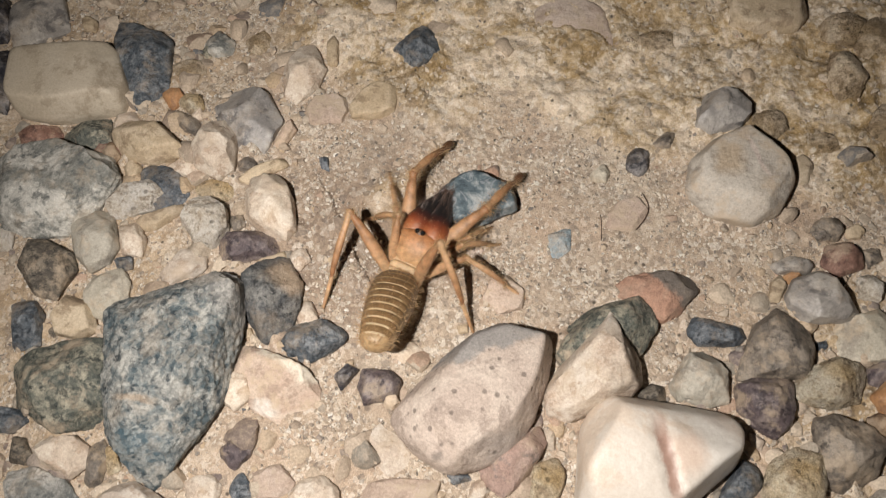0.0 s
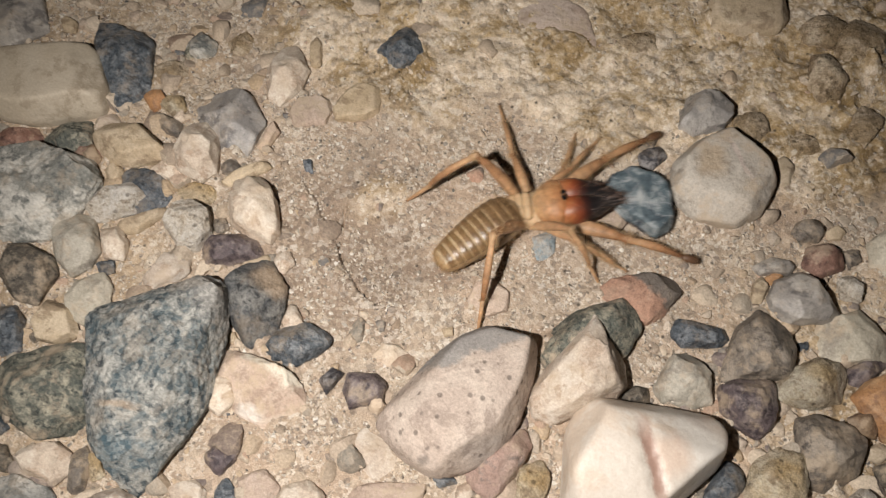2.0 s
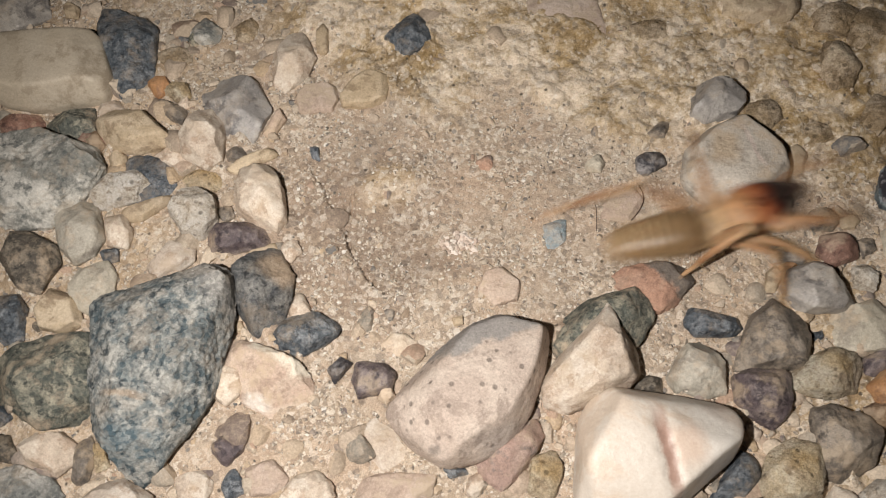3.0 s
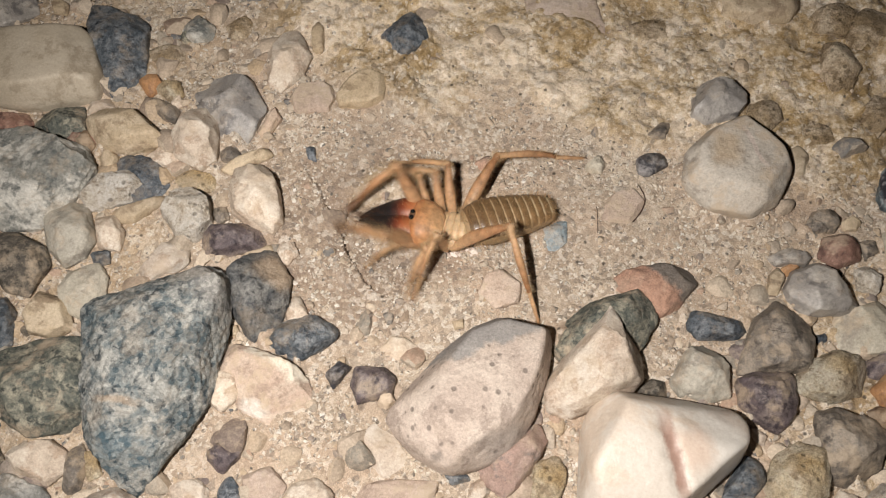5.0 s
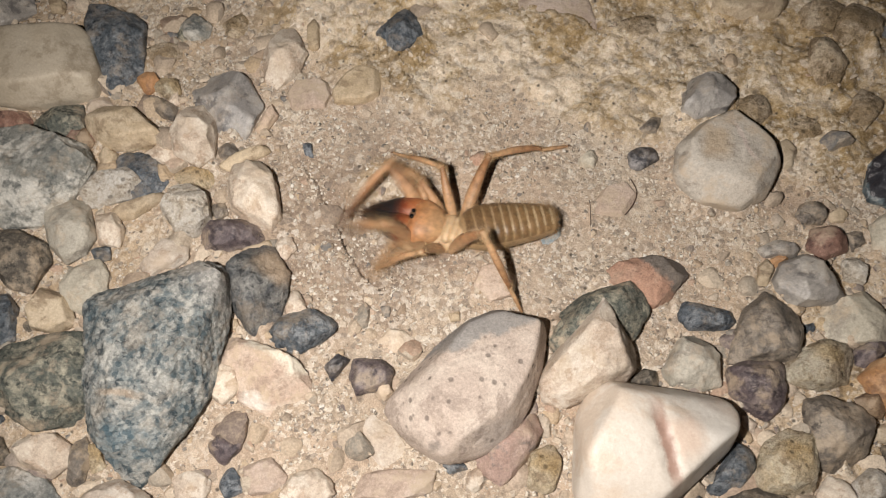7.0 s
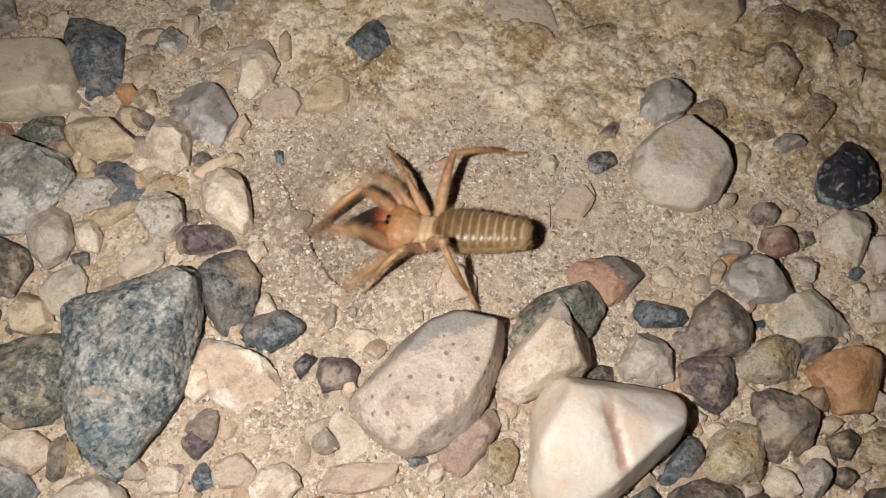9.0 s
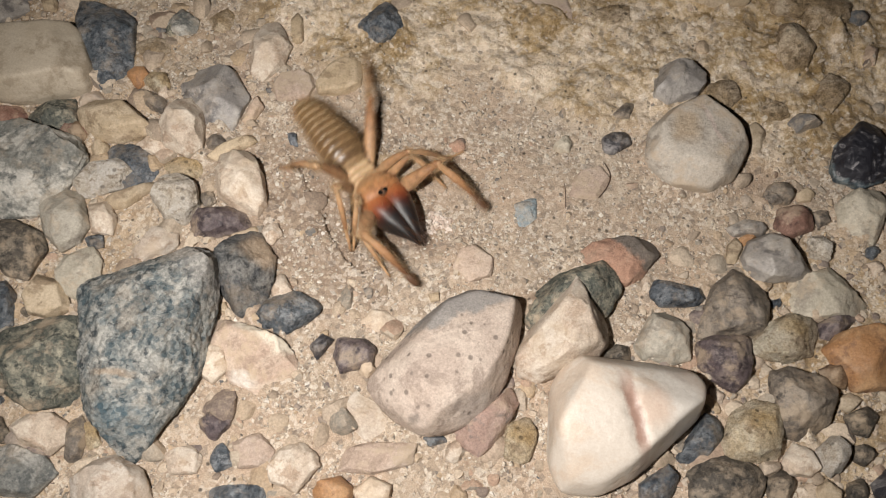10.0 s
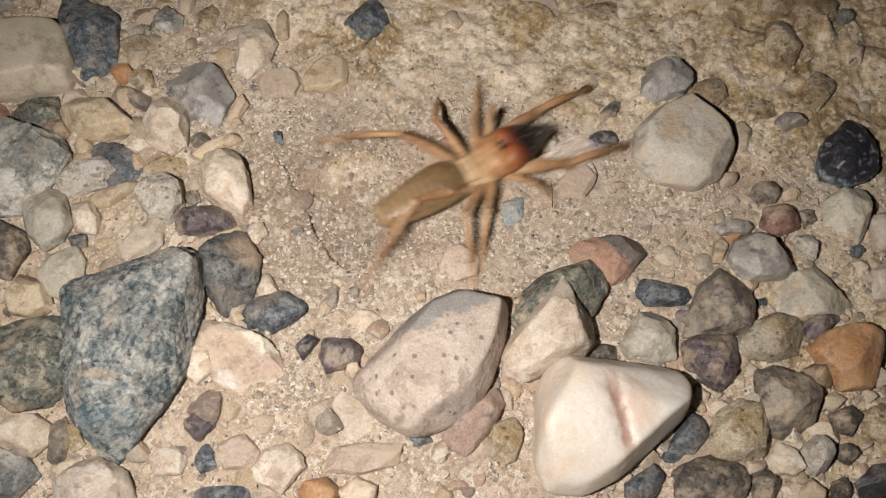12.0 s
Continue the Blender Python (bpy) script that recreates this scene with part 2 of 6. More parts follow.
TONES = {
    "blue": (stone_material("blue_granite", (0.088, 0.123, 0.138), (0.40, 0.40, 0.37), (0.018, 0.030, 0.040), 190, 0.5, 900, 0.5, 0.75, 0.45, 0.1, None, 0.05, ((90, -12, 1.0, -3, 8, (0.46, 0.34, 0.23), 0.7), (52, 24, 6, -14, 16, (0.40, 0.375, 0.345), 0.6), (90, -22, 4, -9, 9, (0.09, 0.17, 0.22), 0.5))), "mottled blue-grey granite"),
    "slate": (stone_material("slate", (0.06, 0.076, 0.094), (0.22, 0.24, 0.26), (0.012, 0.017, 0.025), 230, 0.3, 1300, 0.35, 0.47, 0.5, 0.15), "dark blue-grey slate"),
    "grey": (stone_material("grey_rock", (0.27, 0.255, 0.24), (0.44, 0.415, 0.38), (0.11, 0.105, 0.105), 90, 0.4, 900, 0.08, 0.4, 0.2, 0.12), "smooth mid-grey"),
    "taupe": (stone_material("taupe_rock", (0.14, 0.123, 0.106), (0.29, 0.25, 0.205), (0.045, 0.040, 0.038), 120, 0.4, 1100, 0.16, 0.45), "grey-brown"),
    "cream": (stone_material("limestone", (0.54, 0.455, 0.375), (0.66, 0.59, 0.505), (0.38, 0.29, 0.22), 100, 0.5, 900, 0.1, 0.82, 0.34), "cream limestone"),
    "tan": (stone_material("sandstone", (0.44, 0.355, 0.245), (0.56, 0.47, 0.35), (0.24, 0.18, 0.12), 90, 0.4, 1000, 0.06, 0.7, 0.3, 0.15), "tan sandstone"),
    "rough": (stone_material("porous_lime", (0.62, 0.56, 0.475), (0.74, 0.70, 0.63), (0.36, 0.295, 0.225), 150, 0.6, 800, 0.1, 0.9, 1.0, 0.08, None, 0.7), "rough whitish porous"),
    "pale": (stone_material("pale_granite", (0.19, 0.195, 0.18), (0.54, 0.53, 0.49), (0.075, 0.085, 0.085), 95, 0.5, 1200, 0.22, 0.7, 0.4, 0.15), "pale-blotched grey-green granite"),
    "beige": (stone_material("beige_pebble", (0.50, 0.43, 0.325), (0.56, 0.49, 0.385), (0.36, 0.30, 0.22), 40, 0.5, 1000, 0.03, 0.6, 0.14, 0.03), "smooth pale beige"),
    "palegrey": (stone_material("pale_rock", (0.38, 0.355, 0.295), (0.50, 0.47, 0.40), (0.27, 0.245, 0.21), 70, 0.5, 900, 0.08, 0.65, 0.3), "pale greyish"),
    "purple": (stone_material("purple_rock", (0.105, 0.084, 0.090), (0.25, 0.21, 0.20), (0.028, 0.022, 0.03), 170, 0.35, 900, 0.15, 0.42), "purplish grey"),
    "dark": (stone_material("dark_rock", (0.075, 0.066, 0.055), (0.22, 0.19, 0.15), (0.02, 0.02, 0.02), 260, 0.3, 800, 0.22, 0.7), "dark brownish"),
    "rust": (stone_material("rusty_rock", (0.22, 0.12, 0.09), (0.34, 0.22, 0.17), (0.08, 0.045, 0.04), 150, 0.4, 800, 0.25, 0.75), "reddish-brown"),
    "green": (stone_material("green_granite", (0.073, 0.085, 0.076), (0.33, 0.315, 0.25), (0.024, 0.03, 0.03), 230, 0.3, 1200, 0.35), "dark greenish speckled"),
    "porous": (stone_material("pinkish_rock", (0.45, 0.375, 0.325), (0.54, 0.465, 0.405), (0.31, 0.255, 0.22), 60, 0.5, 1300, 0.08, 0.85, 0.3, 0.05, ((0.24, 0.235, 0.23), (-0.45, 0.9, 0.25), 0.0095), 0.34, ((0, -7.7, 1.1, -18.4, -15.8, (0.22, 0.19, 0.17), 0.85), (-60, 14, 2.5, -6, 9, (0.30, 0.27, 0.25), 0.6))), "pinkish-grey pitted"),
    "pink": (stone_material("pink_rock", (0.34, 0.235, 0.195), (0.44, 0.33, 0.28), (0.17, 0.15, 0.14), 70, 0.4, 900, 0.1, 0.7), "dull pink"),
    "quartz": (stone_material("quartz", (0.60, 0.555, 0.50), (0.66, 0.635, 0.595), (0.56, 0.47, 0.39), 22, 0.9, 1200, 0.0, 0.42, 0.06, 0.0, None, 0.02, ((17, 6, 4.5, -6, 4, (0.60, 0.44, 0.35), 0.55), (17, 1.4, 1.7, -13, 9, (0.33, 0.215, 0.175), 0.95), (62, 16.5, 3, -16, 14, (0.42, 0.36, 0.32), 0.55))), "glossy white quartz"),
    "black": (stone_material("black_rock", (0.028, 0.028, 0.036), (0.30, 0.29, 0.29), (0.012, 0.012, 0.016), 150, 0.1, 900, 0.1, 0.5, 0.4, 0.1), "black white-flecked"),
    "orange": (stone_material("orange_rock", (0.40, 0.215, 0.10), (0.48, 0.30, 0.16), (0.22, 0.12, 0.07), 80, 0.4, 700, 0.1, 0.5, 0.3, 0.08), "orange-brown"),
    "brown": (stone_material("brown_rock", (0.20, 0.13, 0.08), (0.30, 0.21, 0.13), (0.08, 0.05, 0.035), 90, 0.4, 900, 0.12, 0.7), "brown"),
    "sand": (stone_material("sandy_rock", (0.48, 0.375, 0.30), (0.56, 0.46, 0.385), (0.34, 0.26, 0.205), 60, 0.5, 900, 0.08, 0.85, 0.33, 0.4), "sand-covered pale"),
    "shell": (stone_material("shelly_rock", (0.46, 0.35, 0.285), (0.54, 0.45, 0.375), (0.34, 0.26, 0.21), 70, 0.5, 900, 0.06, 0.8, 0.3, 0.35, ((0.74, 0.69, 0.585), (0.45, 0.88, 0.1), 0.0052), 0.1, ((80, -6, 2.2, -4, 4, (0.78, 0.75, 0.70), 0.7),)), "pale-rimmed pinkish"),
    "brick": (stone_material("brick_pink", (0.44, 0.26, 0.18), (0.50, 0.33, 0.24), (0.30, 0.18, 0.13), 75, 0.3, 900, 0.05, 0.85, 0.4, 0.1, ((0.14, 0.135, 0.12), (0.62, 0.78, 0.1), 0.0012)), "brick-pink and grey"),
    "crumb": (stone_material("crumbly_rock", (0.47, 0.385, 0.26), (0.60, 0.53, 0.41), (0.24, 0.18, 0.115), 120, 0.5, 700, 0.12, 0.9, 0.9, 0.15, None, 0.6, ((70, 2, 3, -5, 5, (0.40, 0.27, 0.11), 0.6),)), "crumbly yellowish"),
    "charcoal": (stone_material("charcoal_rock", (0.072, 0.078, 0.085), (0.22, 0.22, 0.21), (0.016, 0.018, 0.022), 170, 0.4, 1300, 0.35, 0.6, 0.5, 0.1, None, 0.05, ((62, 7.5, 4.5, -6, 5, (0.44, 0.335, 0.235), 0.9),)), "charcoal sand-dusted"),
    "pale_hue": (stone_material("blue_chalk", (0.30, 0.37, 0.40), (0.48, 0.50, 0.49), (0.16, 0.22, 0.26), 260, 0.4, 900, 0.15, 0.9), "chalky light-blue"),
    "cobble": (stone_material("beige_grey_rock", (0.44, 0.395, 0.335), (0.53, 0.49, 0.43), (0.30, 0.265, 0.225), 60, 0.5, 1000, 0.08, 0.75, 0.3, 0.3, None, 0.1, ((0, -5, 4.5, -3, 8, (0.43, 0.315, 0.19), 0.6), (25, 4.5, 0.8, -6, 12, (0.56, 0.47, 0.42), 0.8))), "beige-grey faceted"),
    "crust": (stone_material("crust_rock", (0.34, 0.25, 0.145), (0.62, 0.51, 0.38), (0.17, 0.12, 0.068), 70, 0.5, 700, 0.14, 0.92, 1.0, 0.15, None, 0.4), "earthy brown crusted"),
}


def ground_material():
    """Pale trodden sand with coarse grains, passing into a yellow-brown crust."""
    m, nt, links = nodes_of("sandy_ground")
    bsdf = nt["Principled BSDF"]
    tc = nt.new("ShaderNodeTexCoord")
    vec = tc.outputs["Object"]
    sand = mix(nt, links, noise_of(nt, links, vec, 60, 6, 0.65), (0.34, 0.27, 0.205), (0.48, 0.39, 0.305))
    sand = mix(nt, links, ramp(nt, links, noise_of(nt, links, vec, 24, 6, 0.7), (0.44, 0.0), (0.58, 0.8)), sand, (0.46, 0.345, 0.255))
    sand = mix(nt, links, ramp(nt, links, noise_of(nt, links, vec, 33, 8, 0.72, 0.5), (0.53, 0.0), (0.60, 0.7)), sand, (0.56, 0.475, 0.38))
    sand = mix(nt, links, ramp(nt, links, noise_of(nt, links, vec, 130, 7, 0.75), (0.55, 0.0), (0.66, 0.6)), sand, (0.27, 0.20, 0.145))
    attr, shade_attr = nt.new("ShaderNodeAttribute"), nt.new("ShaderNodeAttribute")
    attr.attribute_name, shade_attr.attribute_name = "crust", "pit_shade"
    # turned soil round the hollow, its colour darkened for the hollow's shade
    shade_mix = nt.new("ShaderNodeMath")
    shade_mix.operation, shade_mix.inputs[1].default_value = "MULTIPLY", 0.85
    links.new(shade_attr.outputs["Fac"], shade_mix.inputs[0])
    sand = mix(nt, links, shade_mix.outputs[0], sand, (0.265, 0.198, 0.148))
    # moves the crust colours towards pale or brown by place
    hue_shift = nt.new("ShaderNodeAttribute")
    hue_shift.attribute_name = "pale_hue"
    patches = nt.new("ShaderNodeMath")
    patches.operation, patches.inputs[1].default_value = "MULTIPLY_ADD", 0.075
    links.new(hue_shift.outputs["Fac"], patches.inputs[0])
    links.new(noise_of(nt, links, vec, 46, 10, 0.74, 0.8), patches.inputs[2])
    crust = ramp(nt, links, patches.outputs[0], (0.34, (0.20, 0.132, 0.060)), (0.42, (0.36, 0.25, 0.12)), (0.48, (0.54, 0.415, 0.265)), (0.54, (0.73, 0.60, 0.46)))
    crust = mix(nt, links, ramp(nt, links, noise_of(nt, links, vec, 210, 7, 0.78), (0.48, 0.0), (0.60, 0.6)), crust, (0.27, 0.185, 0.085))
    crust = mix(nt, links, ramp(nt, links, noise_of(nt, links, vec, 330, 6, 0.75), (0.57, 0.0), (0.64, 0.7)), crust, (0.74, 0.65, 0.54))
    black = cells_of(nt, links, vec, 300)
    fleck = nt.new("ShaderNodeMath")
    fleck.operation = "MULTIPLY"
    links.new(ramp(nt, links, black.outputs["Distance"], (0.10, 1.0), (0.2, 0.0)), fleck.inputs[0])
    links.new(ramp(nt, links, black.outputs["Color"], (0.60, 0.0), (0.64, 0.85)), fleck.inputs[1])
    col = mix(nt, links, attr.outputs["Fac"], sand, crust)
    grains = cells_of(nt, links, vec, 950)
    # wind-sorted: coarse grains show in some places and are silted over in others
    sorted_ = noise_of(nt, links, vec, 55, 6, 0.7, 0.4)
    col = mix(nt, links, ramp(nt, links, sorted_, (0.42, 0.04), (0.60, 0.42)), col, ramp(nt, links, grains.outputs["Color"], (0.22, (0.10, 0.085, 0.075)), (0.38, (0.34, 0.27, 0.20)), (0.62, (0.56, 0.47, 0.37)), (0.78, (0.85, 0.80, 0.72))))
    coarse = cells_of(nt, links, vec, 560)
    col = mix(nt, links, ramp(nt, links, coarse.outputs["Color"], (0.17, 0.4), (0.22, 0.0), (0.80, 0.0), (0.85, 0.35)), col, ramp(nt, links, coarse.outputs["Color"], (0.3, (0.13, 0.115, 0.105)), (0.7, (0.70, 0.64, 0.56))))
    col = mix(nt, links, fleck.outputs[0], col, (0.05, 0.042, 0.035))
    dots = noise_of(nt, links, vec, 3200, 3, 0.7)
    col = mix(nt, links, 0.3, col, ramp(nt, links, dots, (0.36, 0.12), (0.62, 1.0)), "OVERLAY")
    links.new(col, bsdf.inputs["Base Color"])
    bsdf.inputs["Roughness"].default_value = 0.95
    bsdf.inputs["Specular IOR Level"].default_value = 0.2
    inv = nt.new("ShaderNodeMath")
    inv.operation, inv.inputs[0].default_value = "SUBTRACT", 1.0
    links.new(grains.outputs["Distance"], inv.inputs[1])
    n1 = bump(nt, links, noise_of(nt, links, vec, 260, 8, 0.72), 0.55, 0.0018)
    n2 = bump(nt, links, inv.outputs[0], 0.25, 0.0004, n1)
    links.new(n2, bsdf.inputs["Normal"])
    return m


def grain_material(name, *palette):
    """Loose grains, each of its own colour out of the palette."""
    m, nt, links = nodes_of(name)
    bsdf = nt["Principled BSDF"]
    geo, tc = nt.new("ShaderNodeNewGeometry"), nt.new("ShaderNodeTexCoord")
    rnd = geo.outputs["Random Per Island"]
    col = ramp(nt, links, rnd, *((i / len(palette), c) for i, c in enumerate(palette)))
    spots = noise_of(nt, links, tc.outputs["Object"], 420, 5, 0.7)
    col = mix(nt, links, ramp(nt, links, spots, (0.45, 0.0), (0.62, 0.5)), col, (0.42, 0.34, 0.26))
    fine = noise_of(nt, links, tc.outputs["Object"], 1500, 4, 0.7)
    col = mix(nt, links, 0.45, col, ramp(nt, links, fine, (0.3, 0.2), (0.7, 0.9)), "OVERLAY")
    links.new(col, bsdf.inputs["Base Color"])
    bsdf.inputs["Roughness"].default_value = 0.85
    links.new(bump(nt, links, fine, 0.5, 0.0005), bsdf.inputs["Normal"])
    return m


def hide_material(name, stops, axis=0, rough=0.45, length=0.02, hair=0.3):
    """Chitin: pigment that changes along the part's own length (stops in 0..1), with fine mottling."""
    m, nt, links = nodes_of(name)
    bsdf = nt["Principled BSDF"]
    tc, sep = nt.new("ShaderNodeTexCoord"), nt.new("ShaderNodeSeparateXYZ")
    links.new(tc.outputs["Object"], sep.inputs[0])
    div = nt.new("ShaderNodeMath")
    div.operation, div.inputs[1].default_value = "DIVIDE", length
    links.new(sep.outputs[axis], div.inputs[0])
    col = ramp(nt, links, div.outputs[0], *stops)
    mott = noise_of(nt, links, tc.outputs["Object"], 500, 5, 0.7)
    col = mix(nt, links, hair, col, ramp(nt, links, mott, (0.3, 0.25), (0.7, 0.8)), "OVERLAY")
    links.new(col, bsdf.inputs["Base Color"])
    bsdf.inputs["Roughness"].default_value = rough
    bsdf.inputs["Subsurface Weight"].default_value = 0.12
    bsdf.inputs["Subsurface Radius"].default_value = (0.0012, 0.0006, 0.0003)
    links.new(bump(nt, links, noise_of(nt, links, tc.outputs["Object"], 1800, 3, 0.6), 0.3, 0.0002), bsdf.inputs["Normal"])
    return m


GROUND = ground_material()
CLOD = grain_material("clod_grains", (0.42, 0.32, 0.26), (0.70, 0.58, 0.50), (0.78, 0.70, 0.63), (0.56, 0.44, 0.37), (0.80, 0.75, 0.70), (0.68, 0.56, 0.48), (0.50, 0.40, 0.34), (0.76, 0.67, 0.60))
GRIT = grain_material("grit_grains", (0.06, 0.058, 0.055), (0.46, 0.38, 0.29), (0.17, 0.14, 0.115), (0.70, 0.66, 0.58), (0.40, 0.32, 0.24), (0.56, 0.48, 0.38), (0.28, 0.20, 0.14), (0.74, 0.70, 0.64), (0.50, 0.42, 0.33), (0.12, 0.11, 0.105), (0.62, 0.55, 0.46))
CHIPS = grain_material("chips", (0.09, 0.10, 0.11), (0.46, 0.37, 0.275), (0.25, 0.20, 0.155), (0.50, 0.405, 0.31), (0.44, 0.35, 0.26), (0.42, 0.315, 0.205), (0.15, 0.12, 0.115), (0.48, 0.41, 0.33), (0.38, 0.26, 0.19), (0.43, 0.37, 0.295), (0.22, 0.20, 0.17), (0.52, 0.435, 0.34))
HEAD = hide_material("orange_hide", ((0.0, (0.46, 0.29, 0.155)), (0.35, (0.41, 0.215, 0.098)), (0.75, (0.35, 0.15, 0.06)), (1.0, (0.28, 0.10, 0.04))), 0, 0.55, 0.010, 0.8)
JAW = hide_material("jaw_hide", ((0.0, (0.39, 0.17, 0.07)), (0.13, (0.33, 0.115, 0.042)), (0.25, (0.19, 0.045, 0.017)), (0.35, (0.045, 0.014, 0.010)), (0.44, (0.012, 0.010, 0.010))), 0, 0.45, 0.022, 0.6)
PALE = hide_material("pale_hide", ((0.0, (0.50, 0.35, 0.205)), (1.0, (0.54, 0.39, 0.235))), 0, 0.55, 0.02, 0.5)
MEMBRANE = hide_material("abdomen_hide", ((0.0, (0.30, 0.20, 0.105)), (0.5, (0.29, 0.195, 0.10)), (1.0, (0.36, 0.24, 0.125))), 0, 0.5, -0.026, 0.6)
RIM = hide_material("rim_hide", ((0.0, (0.30, 0.205, 0.11)), (0.4, (0.42, 0.31, 0.185)), (1.0, (0.52, 0.40, 0.25))), 0, 0.4, -0.026, 0.5)
PLATE = hide_material("plate_hide", ((0.0, (0.128, 0.076, 0.037)), (0.5, (0.16, 0.096, 0.046)), (1.0, (0.21, 0.128, 0.06))), 0, 0.32, -0.026, 0.8)
LIMB = hide_material("limb_hide", ((0.0, (0.46, 0.295, 0.165)), (0.3, (0.41, 0.243, 0.13)), (0.6, (0.36, 0.195, 0.098)), (0.9, (0.25, 0.12, 0.054)), (1.0, (0.29, 0.16, 0.078))), 0, 0.55, 0.02, 0.7)
PALP = hide_material("palp_hide", ((0.0, (0.43, 0.255, 0.135)), (0.45, (0.36, 0.185, 0.088)), (0.8, (0.17, 0.075, 0.034)), (1.0, (0.05, 0.026, 0.016))), 0, 0.6, 0.019, 0.6)
TIP = hide_material("dark_tip", ((0.0, (0.12, 0.06, 0.03)), (1.0, (0.05, 0.025, 0.015))), 0, 0.5, 0.01)
EYE = hide_material("eye_black", ((0.0, (0.01, 0.01, 0.01)), (1.0, (0.01, 0.01, 0.01))), 0, 0.06, 0.01, 0.0)
HAIR = hide_material("bristle_hair", ((0.0, (0.40, 0.26, 0.135)), (1.0, (0.46, 0.31, 0.17))), 0, 0.6, 0.01, 0.0)
DARK_HAIR = hide_material("dark_bristle", ((0.0, (0.05, 0.022, 0.012)), (1.0, (0.07, 0.032, 0.016))), 0, 0.5, 0.01, 0.0)


# ---- ground ----
def fold(x, a, b):
    t = min(1.0, max(0.0, (x - a) / (b - a)))
    return t * t * (3 - 2 * t)


def crust_at(x, y):
    """How far the ground (mm) is hardened crust: towards the upper edge and the far corner."""
    edge = 156 - 0.11 * (x - 40) + 16 * noise.noise((x / 30, y / 30, 5.0))
    return fold(y, edge - 9, edge + 7) * fold(x, -30, 8)


def rim_at(y):
    """Where the rim of the scraped hollow runs: x in mm at y."""
    bend = 0.012 * max(0.0, 104 - y) ** 2
    return 21.0 + (112.0 - y) * 0.62 + bend + 1.5 * noise.noise((y / 6, 2.0, 0.0)) + 0.8 * noise.noise((y / 1.9, 4.0, 0.0)) + 0.35 * noise.noise((y / 0.8, 6.0, 0.0))


def ledge_at(x, y):
    """The broken rim of the scraped hollow, a small step along a slanting line."""
    line = rim_at(y)
    along = fold(y, 86, 95) * (1 - fold(y, 116, 132))
    return along * (1 - fold(x, line - 0.35, line + 0.35)) * fold(x, line - 16, line - 3)


def crack_at(x, y):
    """A narrow open crack here and there along the rim of the hollow."""
    line = rim_at(y) + 0.3
    wide = 0.75 * fold(y, 88, 92) * (1 - fold(y, 104, 110)) * fold(noise.noise((y / 2.6, 9.0, 0.0)), -0.25, 0.2)
    deep = 1 - fold(abs(x - line), wide * 0.3, wide) if wide > 0.15 and abs(x - line) < wide else 0.0
    side = 26.1 + 1.2 * noise.noise((y / 2.5, 14.0, 0.0))
    thin = 0.6 * fold(y, 110.6, 113.6) * (1 - fold(y, 117.6, 120.6))
    return max(deep, 0.7 * (1 - fold(abs(x - side), thin * 0.3, thin)) if thin > 0.15 and abs(x - side) < thin else 0.0)


def mound_at(x, y):
    """A low heap of ochre soil beside the hollow."""
    u, v = (x - 37) * 0.88 + (y - 123) * 0.48, (y - 123) * 0.88 - (x - 37) * 0.48
    return 1 - fold(math.hypot(u / 15, v / 9) + 0.3 * noise.noise((x / 6, y / 6, 21.0)), 0.35, 1.0)


def lumps_at(x, y):
    """Crumbly lumps with pits between them, for the hardened crust."""
    a = noise.voronoi((x / 6.5 + 0.6 * noise.noise((x / 5, y / 5, 31.0)), y / 6.5, 0.5))[0]
    b = noise.voronoi((x / 2.6, y / 2.6, 4.5))[0]
    return 1.5 * min(0.6, a[1] - a[0]) + 0.55 * min(0.6, b[1] - b[0])


def soft_ground(x, y):
    """Height of the ground in mm at (x, y) mm, without the finest grain."""
    z = 1.5 * noise.noise((x / 40, y / 40, 0.3)) + 0.7 * noise.noise((x / 14, y / 14, 1.3))
    d = math.hypot((x - 42) / 26, (y - 108) / 20)
    z -= 3.2 * (1 - fold(d, 0.15, 1.0))
    z += 1.5 * ledge_at(x, y) - 2.6 * crack_at(x, y) + 1.1 * mound_at(x, y)
    c = crust_at(x, y)
    if c > 0:
        z += c * (0.6 + 2.8 * abs(noise.noise((x / 22, y / 22, 7.3))) + 1.6 * noise.noise((x / 9, y / 9, 9.3)) + 0.5 * noise.noise((x / 4, y / 4, 2.3)))
    far = max(0.0, math.hypot(x - 55, y - 105) - 220) / 1000
    return z + far * 3 * noise.noise((x / 900, y / 900, 4.0)) * 10


BX, BY = np.arange(-120, 225, 0.8), np.arange(0, 229, 0.8)
BANKS, BARE, COVER = np.zeros((len(BY), len(BX))), np.ones((len(BY), len(BX))), np.zeros((len(BY), len(BX)), bool)


def heap_sand(x, y, top, cuts, seed):
    """Sand lies heaped against a stone, mostly on one side of it."""
    rng = random.Random(seed)
    gx, gy = BX[None, :] - x, BY[:, None] - y
    e = np.max([gx * math.cos(radians(a)) + gy * math.sin(radians(a)) - d for a, d in cuts], axis=0)
    turn = np.arctan2(gy, gx) - radians(rng.uniform(190, 265))
    share = np.clip(0.15 + 0.26 * np.cos(turn) + 0.13 * np.sin(3 * turn + rng.uniform(0, 6)) + 0.12 * np.sin(7 * turn + rng.uniform(0, 6)), 0, 0.54)
    run = np.clip((e + 3.5) / 8.5, 0, 1)
    BANKS[:] = np.maximum(BANKS, share * min(top, 9.0) * (1 - run * run * (3 - 2 * run)))
    COVER[e < -0.8] = True
    if top < 7:
        BARE[e < 0.5] = 0.4


